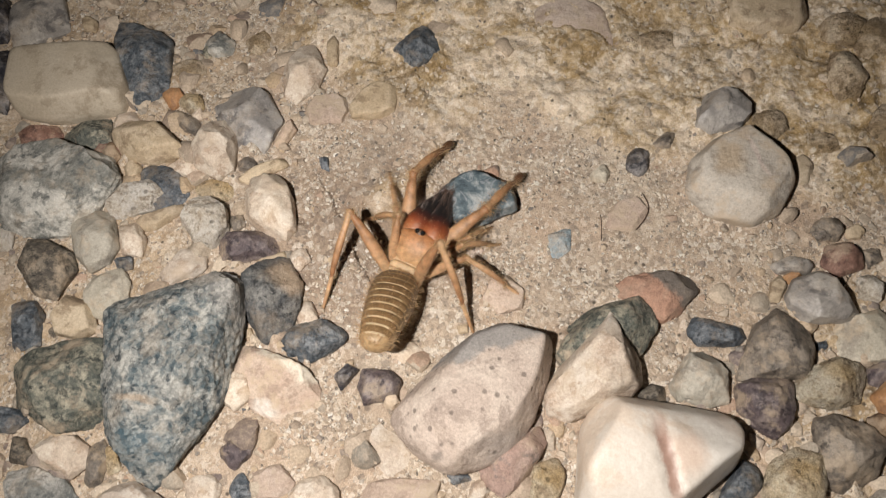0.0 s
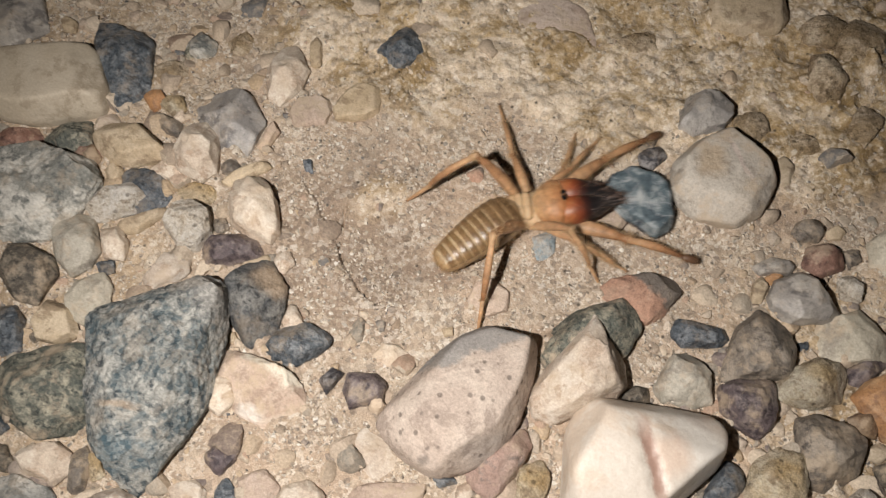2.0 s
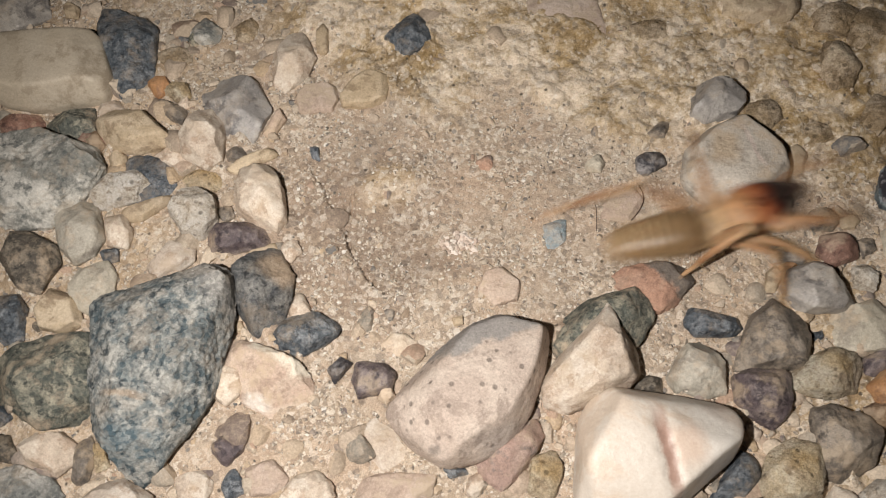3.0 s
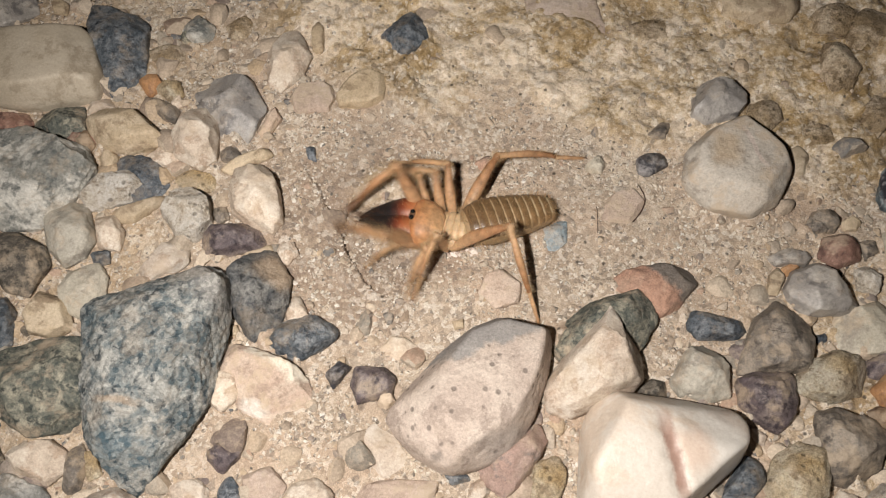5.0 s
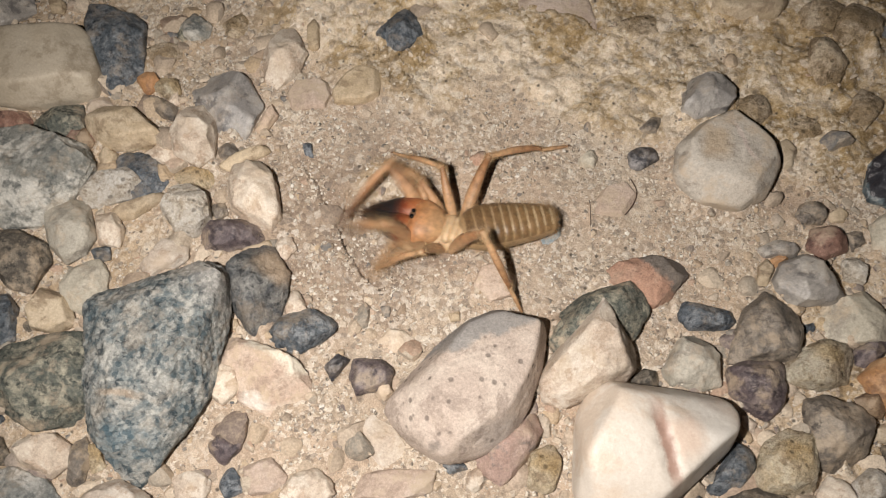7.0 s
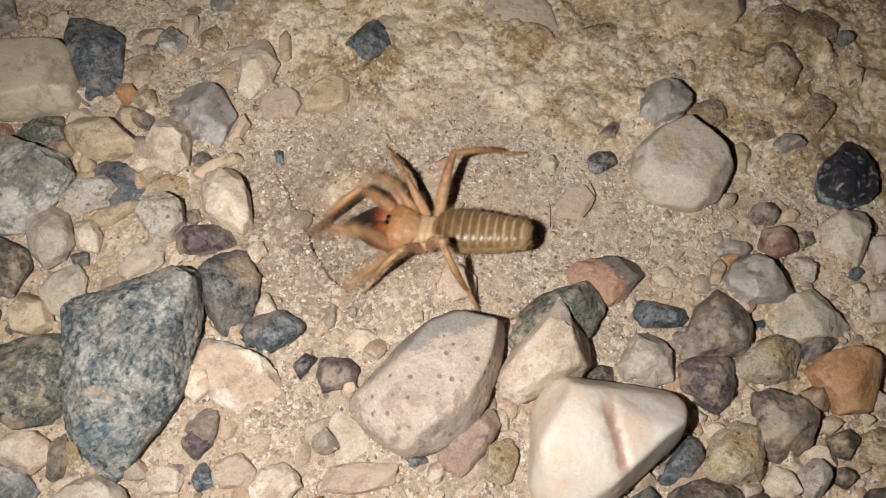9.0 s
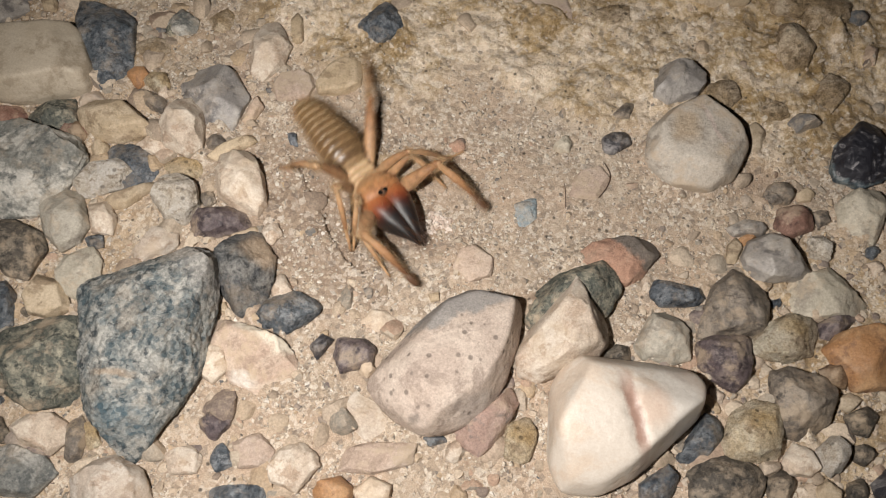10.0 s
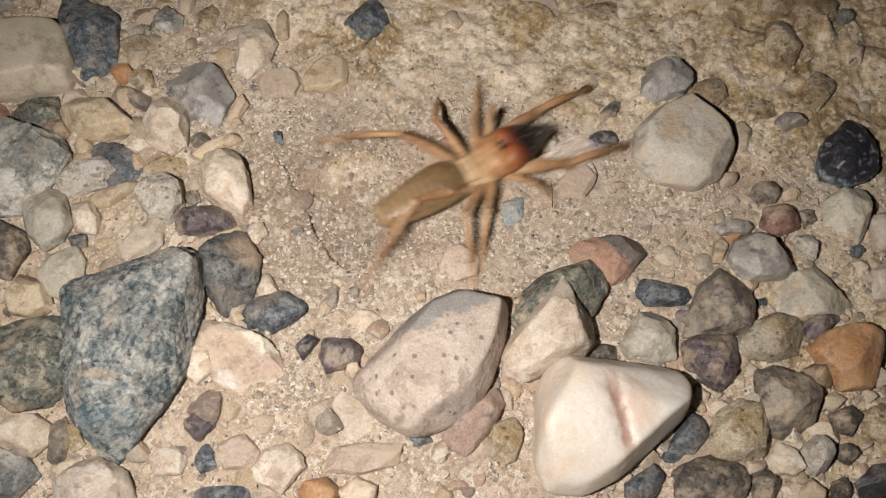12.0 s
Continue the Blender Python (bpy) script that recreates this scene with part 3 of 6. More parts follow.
def bank_at(x, y):
    """Height of the heaped sand in mm."""
    i, j = (x - BX[0]) / 0.8, (y - BY[0]) / 0.8
    if not (0 <= i < len(BX) - 1 and 0 <= j < len(BY) - 1):
        return 0.0
    a, b = int(i), int(j)
    u, v = i - a, j - b
    low = BANKS[b, a] * (1 - u) + BANKS[b, a + 1] * u
    high = BANKS[b + 1, a] * (1 - u) + BANKS[b + 1, a + 1] * u
    return (low * (1 - v) + high * v) * BARE[b, a] * (1 + 0.35 * noise.noise((x / 3, y / 3, 12.0)))


def spaced(lo, hi, step):
    """Even steps where the torch falls, growing steps out to the horizon."""
    mid = list(np.arange(lo, hi + 0.01, step))
    grow = [step * 1.25 ** k for k in range(1, 62)]
    out = np.cumsum(grow)
    out = out[out < 60000]
    return np.array([lo - v for v in out[::-1]] + mid + [hi + v for v in out])


def build_ground():
    xs, ys = spaced(-118, 222, 0.8), spaced(2, 226, 0.8)
    xs = np.unique(np.concatenate([xs, np.arange(8.2, 44, 0.4)]))
    verts, crust, pit_shade, pale_hue = [], [], [], []
    for y in ys:
        for x in xs:
            z = soft_ground(x, y) + bank_at(x, y)
            near = -130 < x < 235 and -10 < y < 240
            c = crust_at(x, y) if near else 0.5
            soil = max(c, 0.75 * fold(x, 122, 165) * (1 - fold(y, 95, 130)), 0.45 * (1 - fold(x, -40, -5)), 0.6 * mound_at(x, y) if near else 0)
            if near:
                z += (0.26 + 0.2 * c) * noise.noise((x / 3.4, y / 3.4, 3.3)) + 0.24 * noise.noise((x / 1.0, y / 1.0, 6.1))
                if c > 0.02:
                    z += c * lumps_at(x, y)
            # paler crust near the upper middle, browner towards the right
            pale_hue.append(1.2 * math.exp(-(((x - 78) / 24) ** 2 + ((y - 163) / 16) ** 2)) - 0.8 * fold(x, 120, 175) - 0.5 * math.exp(-(((x - 106) / 11) ** 2 + ((y - 162) / 12) ** 2)))
            verts.append((x * MM, y * MM, z * MM))
            crust.append(soil)
            # painted shade: full inside the hollow, fading out raggedly round it
            pit_shade.append(1 - fold(math.hypot((x - 29) / 36, (y - 106) / 34) + 0.35 * noise.noise((x / 8, y / 8, 15.0)), 0.45, 1.1))
    n, k = len(xs), len(ys)
    i = np.arange(n * k).reshape(k, n)
    faces = np.stack([i[:-1, :-1], i[:-1, 1:], i[1:, 1:], i[1:, :-1]], -1).reshape(-1, 4).tolist()
    me = bpy.data.meshes.new("ground")
    me.from_pydata(verts, [], faces)
    me.attributes.new("crust", "FLOAT", "POINT").data.foreach_set("value", crust)
    me.attributes.new("pit_shade", "FLOAT", "POINT").data.foreach_set("value", pit_shade)
    me.attributes.new("pale_hue", "FLOAT", "POINT").data.foreach_set("value", pale_hue)
    me.shade_smooth()
    me.materials.append(GROUND)
    return tagged(new("ground", me), "pale sandy ground strewn with gravel, lit at night", "ground", kind="structure")



def sphere_mesh(level):
    bm = bmesh.new()
    bmesh.ops.create_icosphere(bm, subdivisions=level, radius=1.0)
    v = np.array([p.co[:] for p in bm.verts])
    f = [[p.index for p in q.verts] for q in bm.faces]
    bm.free()
    return v, f


BALLS = {k: sphere_mesh(k) for k in (1, 2, 3, 4, 5, 6)}
SPREAD = BALLS[3][0]


def facet_mesh(name, cuts, half, seed, material, level=5, sharp=30.0, chips=12, jag=1.0, hollow=0.09, ridge=0.42):
    """A stone bounded by flat sides: cuts are (direction in degrees, distance in mm); half is half its height in mm.
    Further chips are struck off its upper edges."""
    rng = random.Random(seed)
    normals, dists = [], []

    def plane(turn, up, d):
        normals.append((math.cos(turn) * math.cos(up), math.sin(turn) * math.cos(up), math.sin(up)))
        dists.append(d)

    for a, d in cuts:
        for up in (radians(rng.uniform(3, 27)), -radians(rng.uniform(5, 25))):
            plane(radians(a), up, d * math.cos(up) * 1.035)
    reach = sum(d for _, d in cuts) / len(cuts)
    turn = rng.uniform(0, 6.28)
    for k in range(4):
        plane(turn + 1.57 * k + rng.uniform(-0.5, 0.5), math.pi / 2 - rng.uniform(0.2, 1.0) * ridge, half * rng.uniform(0.9, 1.02))
    plane(0, -math.pi / 2, half)

    def surface(d):
        return (np.clip(d @ np.array(normals).T / np.array(dists), 0, None) ** sharp).sum(1) ** (-1 / sharp)

    for _ in range(chips):
        turn, up = rng.uniform(0, 6.28), radians(rng.uniform(26, 62))
        n = np.array([[math.cos(turn) * math.cos(up), math.sin(turn) * math.cos(up), math.sin(up)]])
        far = max(float((n @ (v * r)).max()) for v, r in ((w, q) for w, q in zip(SPREAD, surface(SPREAD)) if float((n @ w)[0]) > 0.3))
        plane(turn, up, far - min(far * rng.uniform(0.03, 0.2), 1.9))
    balls, faces = BALLS[level]
    d = balls * (reach, reach, half)
    d /= np.linalg.norm(d, axis=1)[:, None]
    p = d * surface(d)[:, None]
    verts = []
    fine = max(1.0, reach / 7) * jag
    for q in p:
        v = Vector(q)
        w = v / max(reach, 1) * 1.6 + Vector((seed * 1.7, 0, 0))
        k = 1 + jag * (0.016 * noise.noise(w) + 0.011 * noise.noise(w * 2.9) + 0.010 * noise.noise(w * 6.5))
        e = 0.14 * noise.noise(v * 0.8) + 0.09 * abs(noise.noise(v * 1.7))
        k += hollow * (noise.voronoi(w * 1.15)[0][0] - 0.45)
        verts.append(v * (k + fine * e / max(v.length, 1.0)) * MM)
    me = bpy.data.meshes.new(name)
    me.from_pydata(verts, [], faces)
    me.shade_smooth()
    if sharp > 50:
        me.set_sharp_from_angle(angle=radians(34))
    me.materials.append(material)
    return me


made = 0


def stone(x, y, top, tone, *cuts, looks="", tilt=(0, 0)):
    """A stone at (x, y) mm that stands top mm out of the ground. looks: what sets it apart. tilt: its lean in degrees."""
    global made
    made += 1
    reach = sum(d for _, d in cuts) / len(cuts)
    half = max(0.7 * top, 0.3 * reach)
    name = "rock" if reach > 13 else "stone" if reach > 6 else "pebble"
    level = 6 if reach > 13 else 5 if reach > 5.5 else 4
    sharp, chips, jag = {"quartz": (34.0, 2, 0.25), "beige": (26.0, 1, 0.25), "rough": (90.0, 4, 1.8), "cobble": (40.0, 3, 0.4), "porous": (46.0, 4, 0.5), "sand": (70.0, 5, 1.3), "crust": (24.0, 8, 2.4), "crumb": (60.0, 5, 1.7), "grey": (130.0, 5, 0.6), "tan": (45.0, 4, 0.8), "cream": (110.0, 5, 1.4), "orange": (60.0, 4, 1.0)}.get(tone, (120.0, 9, 1.4))
    material, usual = TONES[tone]
    looks = looks or usual
    me = facet_mesh(name, cuts, half, made, material, level, sharp, chips, jag, {"quartz": 0.02, "beige": 0.02, "cobble": 0.04, "tan": 0.03, "porous": 0.04, "orange": 0.04}.get(tone, 0.08), {"quartz": 0.3, "beige": 0.12, "cobble": 0.12, "tan": 0.15, "porous": 0.22, "sand": 0.15, "blue": 0.25, "pale": 0.2, "crust": 0.5}.get(tone, 0.6))
    ob = new(name, me)
    ob.matrix_world = pose(x * MM, y * MM, (soft_ground(x, y) + top - half) * MM, *tilt)
    heap_sand(x, y, top, cuts, made)
    where = "resting in the sand" if top > 7 else "half sunk in the sand" if top > 3.5 else "almost buried in the sand"
    size = {"rock": "large", "stone": "medium-sized", "pebble": "small"}[name]
    return tagged(ob, f"{size} {looks} {name}, {where}", name, "stones of the gravel")


def crease(ob, turn, off, deep, wide, lo, hi):
    """Sinks a valley into a stone's upper side, along the line with that normal (degrees) and offset, from lo to hi (mm)."""
    c, n = math.cos(radians(turn)), math.sin(radians(turn))
    for v in ob.data.vertices:
        x, y, z = v.co / MM
        if z > 0:
            d, along_ = x * c + y * n - off + 0.8 * noise.noise((x / 3, y / 3, 2.0)), y * c - x * n
            ends = fold(along_, lo, lo + 4) * (1 - fold(along_, hi - 4, hi))
            v.co.z -= deep * ends * math.exp(-(d / wide) ** 2) * MM


# ---- stones, the largest first ----
stone(-14.0, 62.2, 19, "blue", (150, 21.4), (-165, 17.0), (-154, 18.1), (-135, 21.2), (-91, 29.8), (-27, 17.4), (-6, 15.8), (-1, 16.0), (15, 19.7), (75, 27.2), (101, 23.3), (117, 20.8), looks="wedge-shaped blue-grey pale-speckled granite")
stone(110.1, 53.3, 22, "quartz", (154, 18.2), (-179, 17.1), (-149, 21.7), (-92, 19.8), (-60, 14.9), (-45, 13.5), (-11, 20.2), (41, 23.8), (86, 15.7), (89, 15.4), (120, 17.4), looks="smooth triangular white quartz")
crease(bpy.data.objects["rock.001"], 17, 1.1, 0.9, 2.0, -13, 9)
stone(66.7, 64.0, 19, "porous", (156, 15.8), (-140, 21.7), (-128, 21.0), (-105, 20.3), (-68, 16.9), (-55, 16.2), (-24, 14.9), (-13, 15.0), (1, 17.7), (77, 21.4), (79, 21.2), (117, 16.4), (135, 13.8), (145, 13.6), looks="oval pinkish-grey pitted")
stone(-71.2, 146.8, 13, "beige", (143, 18.4), (-169, 17.7), (-139, 17.4), (-93, 14.7), (-70, 13.2), (-9, 19.6), (29, 16.9), (59, 17.2), (104, 13.1))
stone(-64.1, 110.1, 11, "pale", (132, 17.4), (-156, 14.7), (-100, 15.4), (-72, 15.7), (-28, 15.1), (-13, 16.1), (35, 17.9), (80, 13.9), (97, 13.6))
stone(134.3, 138.4, 12, "cobble", (174, 14.5), (-136, 14.7), (-97, 14.3), (-58, 14.5), (-25, 14.2), (-21, 14.3), (17, 14.9), (49, 13.9), (57, 14.4), (123, 14.2), (142, 13.7))
stone(83.4, 193.4, 2, "sand", (97, 11.6), (-175, 13.4), (-133, 11.9), (-104, 13.0), (-50, 14.4), (5, 12.0))
stone(-40.3, 54.3, 11, "green", (136, 13.2), (-157, 13.4), (-115, 11.3), (-75, 12.2), (15, 11.6), (97, 11.9), (115, 11.5))
stone(-52.0, 159.0, 9, "slate", (80, 13.4), (-149, 6.5), (-142, 8.1), (-27, 16.6), (8, 9.1), (13, 8.8), (64, 11.4))
stone(96.2, 75.2, 18, "cream", (158, 8.8), (-161, 14.6), (-104, 15.0), (-66, 10.1), (-59, 9.5), (-44, 10.2), (15, 11.3), (27, 11.5), (34, 12.3), (148, 7.8), (150, 7.7))
stone(98.6, 85.5, 12, "green", (166, 11.6), (-140, 13.9), (-83, 9.9), (-46, 8.8), (-27, 10.0), (15, 13.7), (55, 13.8), (113, 8.6), (128, 8.4))
stone(13.5, 60.8, 6.5, "shell", (82, 8.4), (-171, 11.3), (-146, 9.2), (-107, 8.8), (-83, 10.1), (-17, 12.6), (16, 11.8), (55, 8.9), (76, 7.8), looks="pinkish flat cream-rimmed", tilt=(9, -4))
stone(-13.9, 142.0, 8, "grey", (125, 11.3), (-137, 7.8), (-74, 12.8), (-15, 10.3), (36, 9.5), (72, 10.5), (105, 10.5))
stone(144.4, 202.6, 8, "tan", (112, 8.5), (-176, 12.6), (-105, 9.5), (-78, 8.1), (-32, 11.1), (10, 12.9), (90, 8.0))
stone(179.3, 193.9, 7, "crust", (130, 8.9), (-167, 8.6), (-72, 11.3), (-17, 7.6), (38, 11.3))
stone(-91.6, 170.5, 8, "grey", (97, 9.2), (-161, 8.3), (-148, 8.9), (-56, 9.9), (-43, 9.3), (25, 9.7))
stone(7.3, 84.7, 11, "charcoal", (144, 10.3), (-157, 8.0), (-141, 8.0), (-127, 9.5), (-43, 12.4), (-13, 8.3), (4, 7.9), (41, 9.4), (104, 11.7))
stone(143.5, 88.3, 11, "taupe", (161, 7.5), (-83, 8.4), (-33, 9.3), (4, 8.8), (22, 9.6), (79, 11.5), (133, 8.0))
stone(177.5, 77.0, 10, "orange", (136, 9.0), (-144, 8.7), (-79, 9.2), (-24, 8.0), (8, 10.0), (73, 9.5), (105, 7.8))
stone(168.5, 94.1, 7, "palegrey", (176, 11.8), (-109, 8.0), (-84, 6.5), (-55, 9.4), (7, 12.0), (45, 8.9), (114, 7.1))
stone(159.2, 62.7, 10, "taupe", (180, 7.6), (-140, 9.3), (-90, 9.6), (-37, 8.3), (-17, 8.2), (38, 9.3), (76, 8.6), (113, 9.9))
stone(-41.7, 129.4, 8, "tan", (140, 10.1), (-159, 9.7), (-131, 8.5), (-92, 6.7), (-68, 7.4), (-50, 9.8), (54, 7.1), (92, 7.0))
stone(0.6, 113.0, 10, "cream", (176, 8.3), (-162, 7.0), (-123, 7.6), (-104, 8.3), (-26, 10.6), (16, 6.6), (34, 6.5), (109, 10.0))
stone(112.1, 100.3, 7, "brick", (132, 8.6), (-119, 7.1), (-54, 7.8), (-33, 7.8), (-14, 9.6), (88, 6.6), (106, 6.0))
stone(-58.4, 86.1, 9, "dark", (174, 9.6), (-135, 6.1), (-97, 8.5), (-17, 8.6), (23, 8.2), (70, 6.7), (90, 7.8))
stone(-14.9, 24.3, 10, "cream", (140, 8.5), (-159, 8.9), (-99, 7.1), (-49, 7.9), (31, 8.7), (67, 7.4), (111, 7.7))
stone(-0.4, 161.1, 7, "cream", (160, 6.2), (-171, 6.3), (-134, 9.2), (-37, 7.2), (-11, 6.4), (33, 7.4), (125, 9.6))
stone(138.6, 40.6, 8, "dark", (130, 7.2), (-175, 9.1), (-103, 7.2), (-64, 6.5), (-19, 9.1), (47, 8.5), (81, 6.8))
stone(-47.4, 96.5, 9, "palegrey", (153, 8.9), (-153, 6.1), (-127, 7.0), (-52, 9.5), (-9, 7.5), (27, 6.2), (97, 8.5))
stone(-33.6, 114.9, 5, "slate", (147, 8.8), (-162, 6.6), (-106, 8.7), (-57, 7.5), (-22, 8.0), (32, 7.5), (87, 7.3))
stone(-95.0, 148.7, 8, "black", (147, 11.4), (-155, 3.8), (-42, 12.7), (5, 5.2), (29, 5.0), (84, 11.4))
stone(155.2, 103.5, 10, "grey", (154, 8.1), (-170, 8.8), (-128, 7.7), (-81, 6.4), (-43, 9.2), (33, 7.3), (52, 6.8), (118, 7.7))
stone(146.2, 53.7, 10, "crumb", (157, 6.8), (-140, 9.2), (-96, 7.6), (-63, 7.4), (-11, 7.2), (9, 7.5), (77, 8.7), (128, 6.7))
stone(-20.0, 129.7, 11, "cream", (161, 6.6), (-156, 7.3), (-110, 8.0), (-53, 9.0), (9, 5.8), (50, 8.5), (113, 8.9))
stone(157.1, 80.3, 9, "crumb", (145, 7.1), (-151, 10.1), (-101, 7.2), (-69, 6.1), (-24, 7.7), (16, 9.8), (79, 7.5), (118, 6.0))
stone(34.3, 176.2, 5, "slate", (149, 5.4), (-137, 9.5), (-112, 9.3), (-58, 7.1), (-34, 6.4), (16, 7.3), (45, 9.2), (146, 5.3))
stone(182.3, 120.6, 9, "palegrey", (138, 7.2), (-177, 7.1), (-145, 7.3), (-100, 8.4), (-21, 6.0), (0, 6.6), (96, 7.3))
stone(140.3, 72.9, 10, "purple", (117, 7.0), (-177, 7.4), (-136, 7.0), (-114, 7.2), (-41, 7.3), (-11, 6.5), (3, 6.9), (95, 6.6))
stone(129.4, 160.8, 9, "grey", (175, 7.1), (-111, 8.1), (-68, 5.8), (-38, 6.8), (-2, 8.1), (49, 8.0), (97, 6.4), (150, 6.8))
stone(166.9, 178.8, 7, "crust", (171, 5.5), (-147, 7.2), (-67, 7.8), (-11, 5.8), (27, 6.7), (106, 8.2))
stone(-60.4, 130.2, 5, "green", (103, 6.0), (-168, 8.0), (-118, 6.0), (-73, 6.9), (20, 6.7))
stone(123.7, 77.0, 9, "palegrey", (155, 6.2), (-153, 7.9), (-94, 6.6), (-68, 7.0), (3, 6.8), (42, 6.7), (120, 7.2))
stone(-39.0, 26.2, 7, "pale", (106, 6.5), (-160, 7.2), (-90, 5.8), (-35, 7.6), (52, 6.7), (75, 5.7))
stone(23.8, 154.1, 4, "tan", (176, 6.8), (-155, 8.3), (-80, 6.2), (-53, 6.2), (1, 6.8), (88, 7.0), (120, 5.8))
stone(110.2, 187.5, 2, "crust", (109, 5.6), (-179, 7.1), (-97, 6.4), (-43, 5.9), (41, 7.4))
stone(-3.2, 100.0, 8, "purple", (149, 7.3), (-144, 8.7), (-85, 5.0), (-68, 4.9), (-23, 8.1), (57, 7.5), (102, 4.7))
stone(-16.6, 105.2, 10, "rough", (171, 6.7), (-138, 5.7), (-88, 7.3), (-25, 7.0), (19, 6.0), (65, 6.5), (112, 7.3))
stone(20.7, 74.7, 7, "slate", (155, 6.9), (-114, 6.6), (-113, 6.5), (-51, 5.2), (-23, 7.5), (73, 6.2), (112, 5.4))
stone(-105.0, 170.4, 8, "black", (116, 9.3), (-159, 4.1), (-87, 9.0), (7, 5.2), (27, 4.2))
stone(77.8, 49.7, 9, "pink", (135, 3.9), (-156, 8.9), (-113, 8.8), (-46, 5.1), (-33, 4.3), (-23, 4.7), (19, 9.0), (109, 7.2))
stone(-38.6, 80.4, 6, "palegrey", (157, 6.3), (-150, 5.9), (-109, 6.8), (-21, 6.0), (10, 5.5), (42, 6.7), (118, 6.8))
stone(168.2, 198.5, 5, "crust", (119, 5.0), (-169, 7.4), (-97, 6.0), (-39, 5.6), (37, 7.3))
stone(-39.8, 110.1, 8, "rough", (152, 6.5), (-138, 7.8), (-88, 6.1), (-62, 5.0), (-19, 7.0), (48, 7.5), (116, 4.9))
stone(49.9, 38.6, 3, "sand", (108, 4.0), (-171, 9.6), (-92, 4.5), (-70, 3.9), (-1, 9.6), (95, 3.7))
stone(160.2, 156.3, 2, "crust", (176, 6.1), (-96, 6.1), (-40, 5.4), (30, 6.5), (121, 5.2))
stone(9.6, 149.5, 3, "sand", (160, 5.9), (-131, 7.6), (-77, 5.0), (-17, 6.1), (28, 7.5), (103, 5.0))
stone(44.9, 48.9, 3, "cream", (103, 7.0), (-171, 5.6), (-109, 5.3), (-54, 7.2), (26, 5.9), (42, 4.5))
stone(-46.1, 72.7, 6, "tan", (154, 6.5), (-147, 5.7), (-95, 5.6), (-55, 6.4), (27, 5.7), (80, 5.5))
stone(-18.9, 172.7, 2, "crust", (117, 5.4), (-149, 6.0), (-90, 5.3), (-17, 6.4), (53, 5.7))
stone(178.5, 164.5, 4, "crust", (163, 4.2), (-126, 8.2), (-36, 4.1), (30, 6.6), (142, 4.5))
stone(144.3, 159.5, 4, "crust", (177, 5.6), (-125, 7.1), (-42, 4.5), (8, 6.0), (118, 4.8))
stone(-58.3, 69.4, 7, "slate", (116, 7.5), (-158, 3.9), (-71, 7.3), (12, 4.4), (48, 5.0))
stone(16.6, 25.0, 5, "slate", (123, 5.9), (-106, 4.0), (-59, 4.8), (75, 4.6), (96, 3.2))
stone(192.5, 100.7, 6, "cream", (178, 5.3), (-84, 5.5), (-8, 4.8), (76, 6.6), (125, 5.1))
stone(102.5, 123.9, 2, "sand", (175, 5.8), (-102, 5.9), (-52, 4.9), (-21, 5.4), (41, 6.7), (114, 4.7))
stone(29.2, 34.2, 6, "cream", (155, 5.3), (-159, 6.3), (-104, 5.5), (-34, 5.1), (24, 6.2), (57, 6.0), (113, 5.4))
stone(-36.0, 36.3, 6, "cream", (142, 6.2), (-134, 5.7), (-104, 4.3), (-37, 6.5), (14, 6.2), (60, 5.3), (105, 4.8))
stone(185.5, 59.5, 4, "crust", (174, 5.2), (-128, 6.2), (-73, 5.1), (-8, 5.1), (58, 6.1), (115, 5.1))
stone(-19.8, 91.3, 6, "cream", (153, 4.1), (-155, 7.3), (-59, 4.0), (-44, 4.3), (14, 6.3), (97, 5.6))
stone(183.2, 44.1, 9, "black", (134, 4.7), (-167, 6.9), (-91, 4.5), (0, 5.3), (101, 4.8))
stone(193.4, 116.5, 6, "cream", (115, 5.7), (-174, 4.4), (-78, 5.8), (-8, 4.5), (64, 6.0))
stone(127.6, 91.0, 6, "slate", (179, 7.1), (-131, 5.7), (-83, 3.6), (-41, 6.7), (16, 8.4), (82, 3.2))
stone(133.1, 50.6, 8, "slate", (147, 3.2), (-141, 8.0), (-65, 4.5), (-39, 3.8), (-2, 5.2), (68, 7.2))
stone(-75.6, 127.9, 5, "rust", (97, 3.5), (-161, 5.6), (-79, 3.9), (-41, 4.8), (45, 6.0))
stone(40.4, 64.7, 7, "purple", (171, 5.4), (-149, 5.1), (-69, 4.2), (-5, 5.6), (54, 5.1), (97, 4.3))
stone(162.5, 117.2, 7, "rust", (160, 4.9), (-131, 5.2), (-64, 4.3), (4, 5.5), (53, 4.9), (111, 4.8))
stone(86.1, 45.9, 5, "crumb", (115, 5.2), (-180, 3.8), (-75, 5.4), (-13, 3.9), (27, 5.1))
stone(4.0, 59.8, 6, "cream", (157, 4.3), (-174, 3.9), (-120, 5.5), (-39, 4.8), (18, 3.8), (66, 5.7))
stone(70.6, 94.8, 3, "sand", (128, 5.0), (170, 5.2), (-130, 5.0), (-70, 5.0), (-3, 5.2), (61, 5.3))
stone(-17.7, 117.3, 3, "crumb", (114, 4.1), (-130, 4.7), (-95, 3.1), (-72, 4.0), (23, 5.9), (83, 3.1))
stone(18.2, 36.9, 3, "sand", (114, 4.2), (-157, 4.4), (-83, 4.1), (-23, 4.9), (50, 4.2))
stone(-36.9, 159.5, 3, "crust", (128, 3.9), (-124, 4.6), (-68, 3.2), (2, 5.9), (90, 3.3))
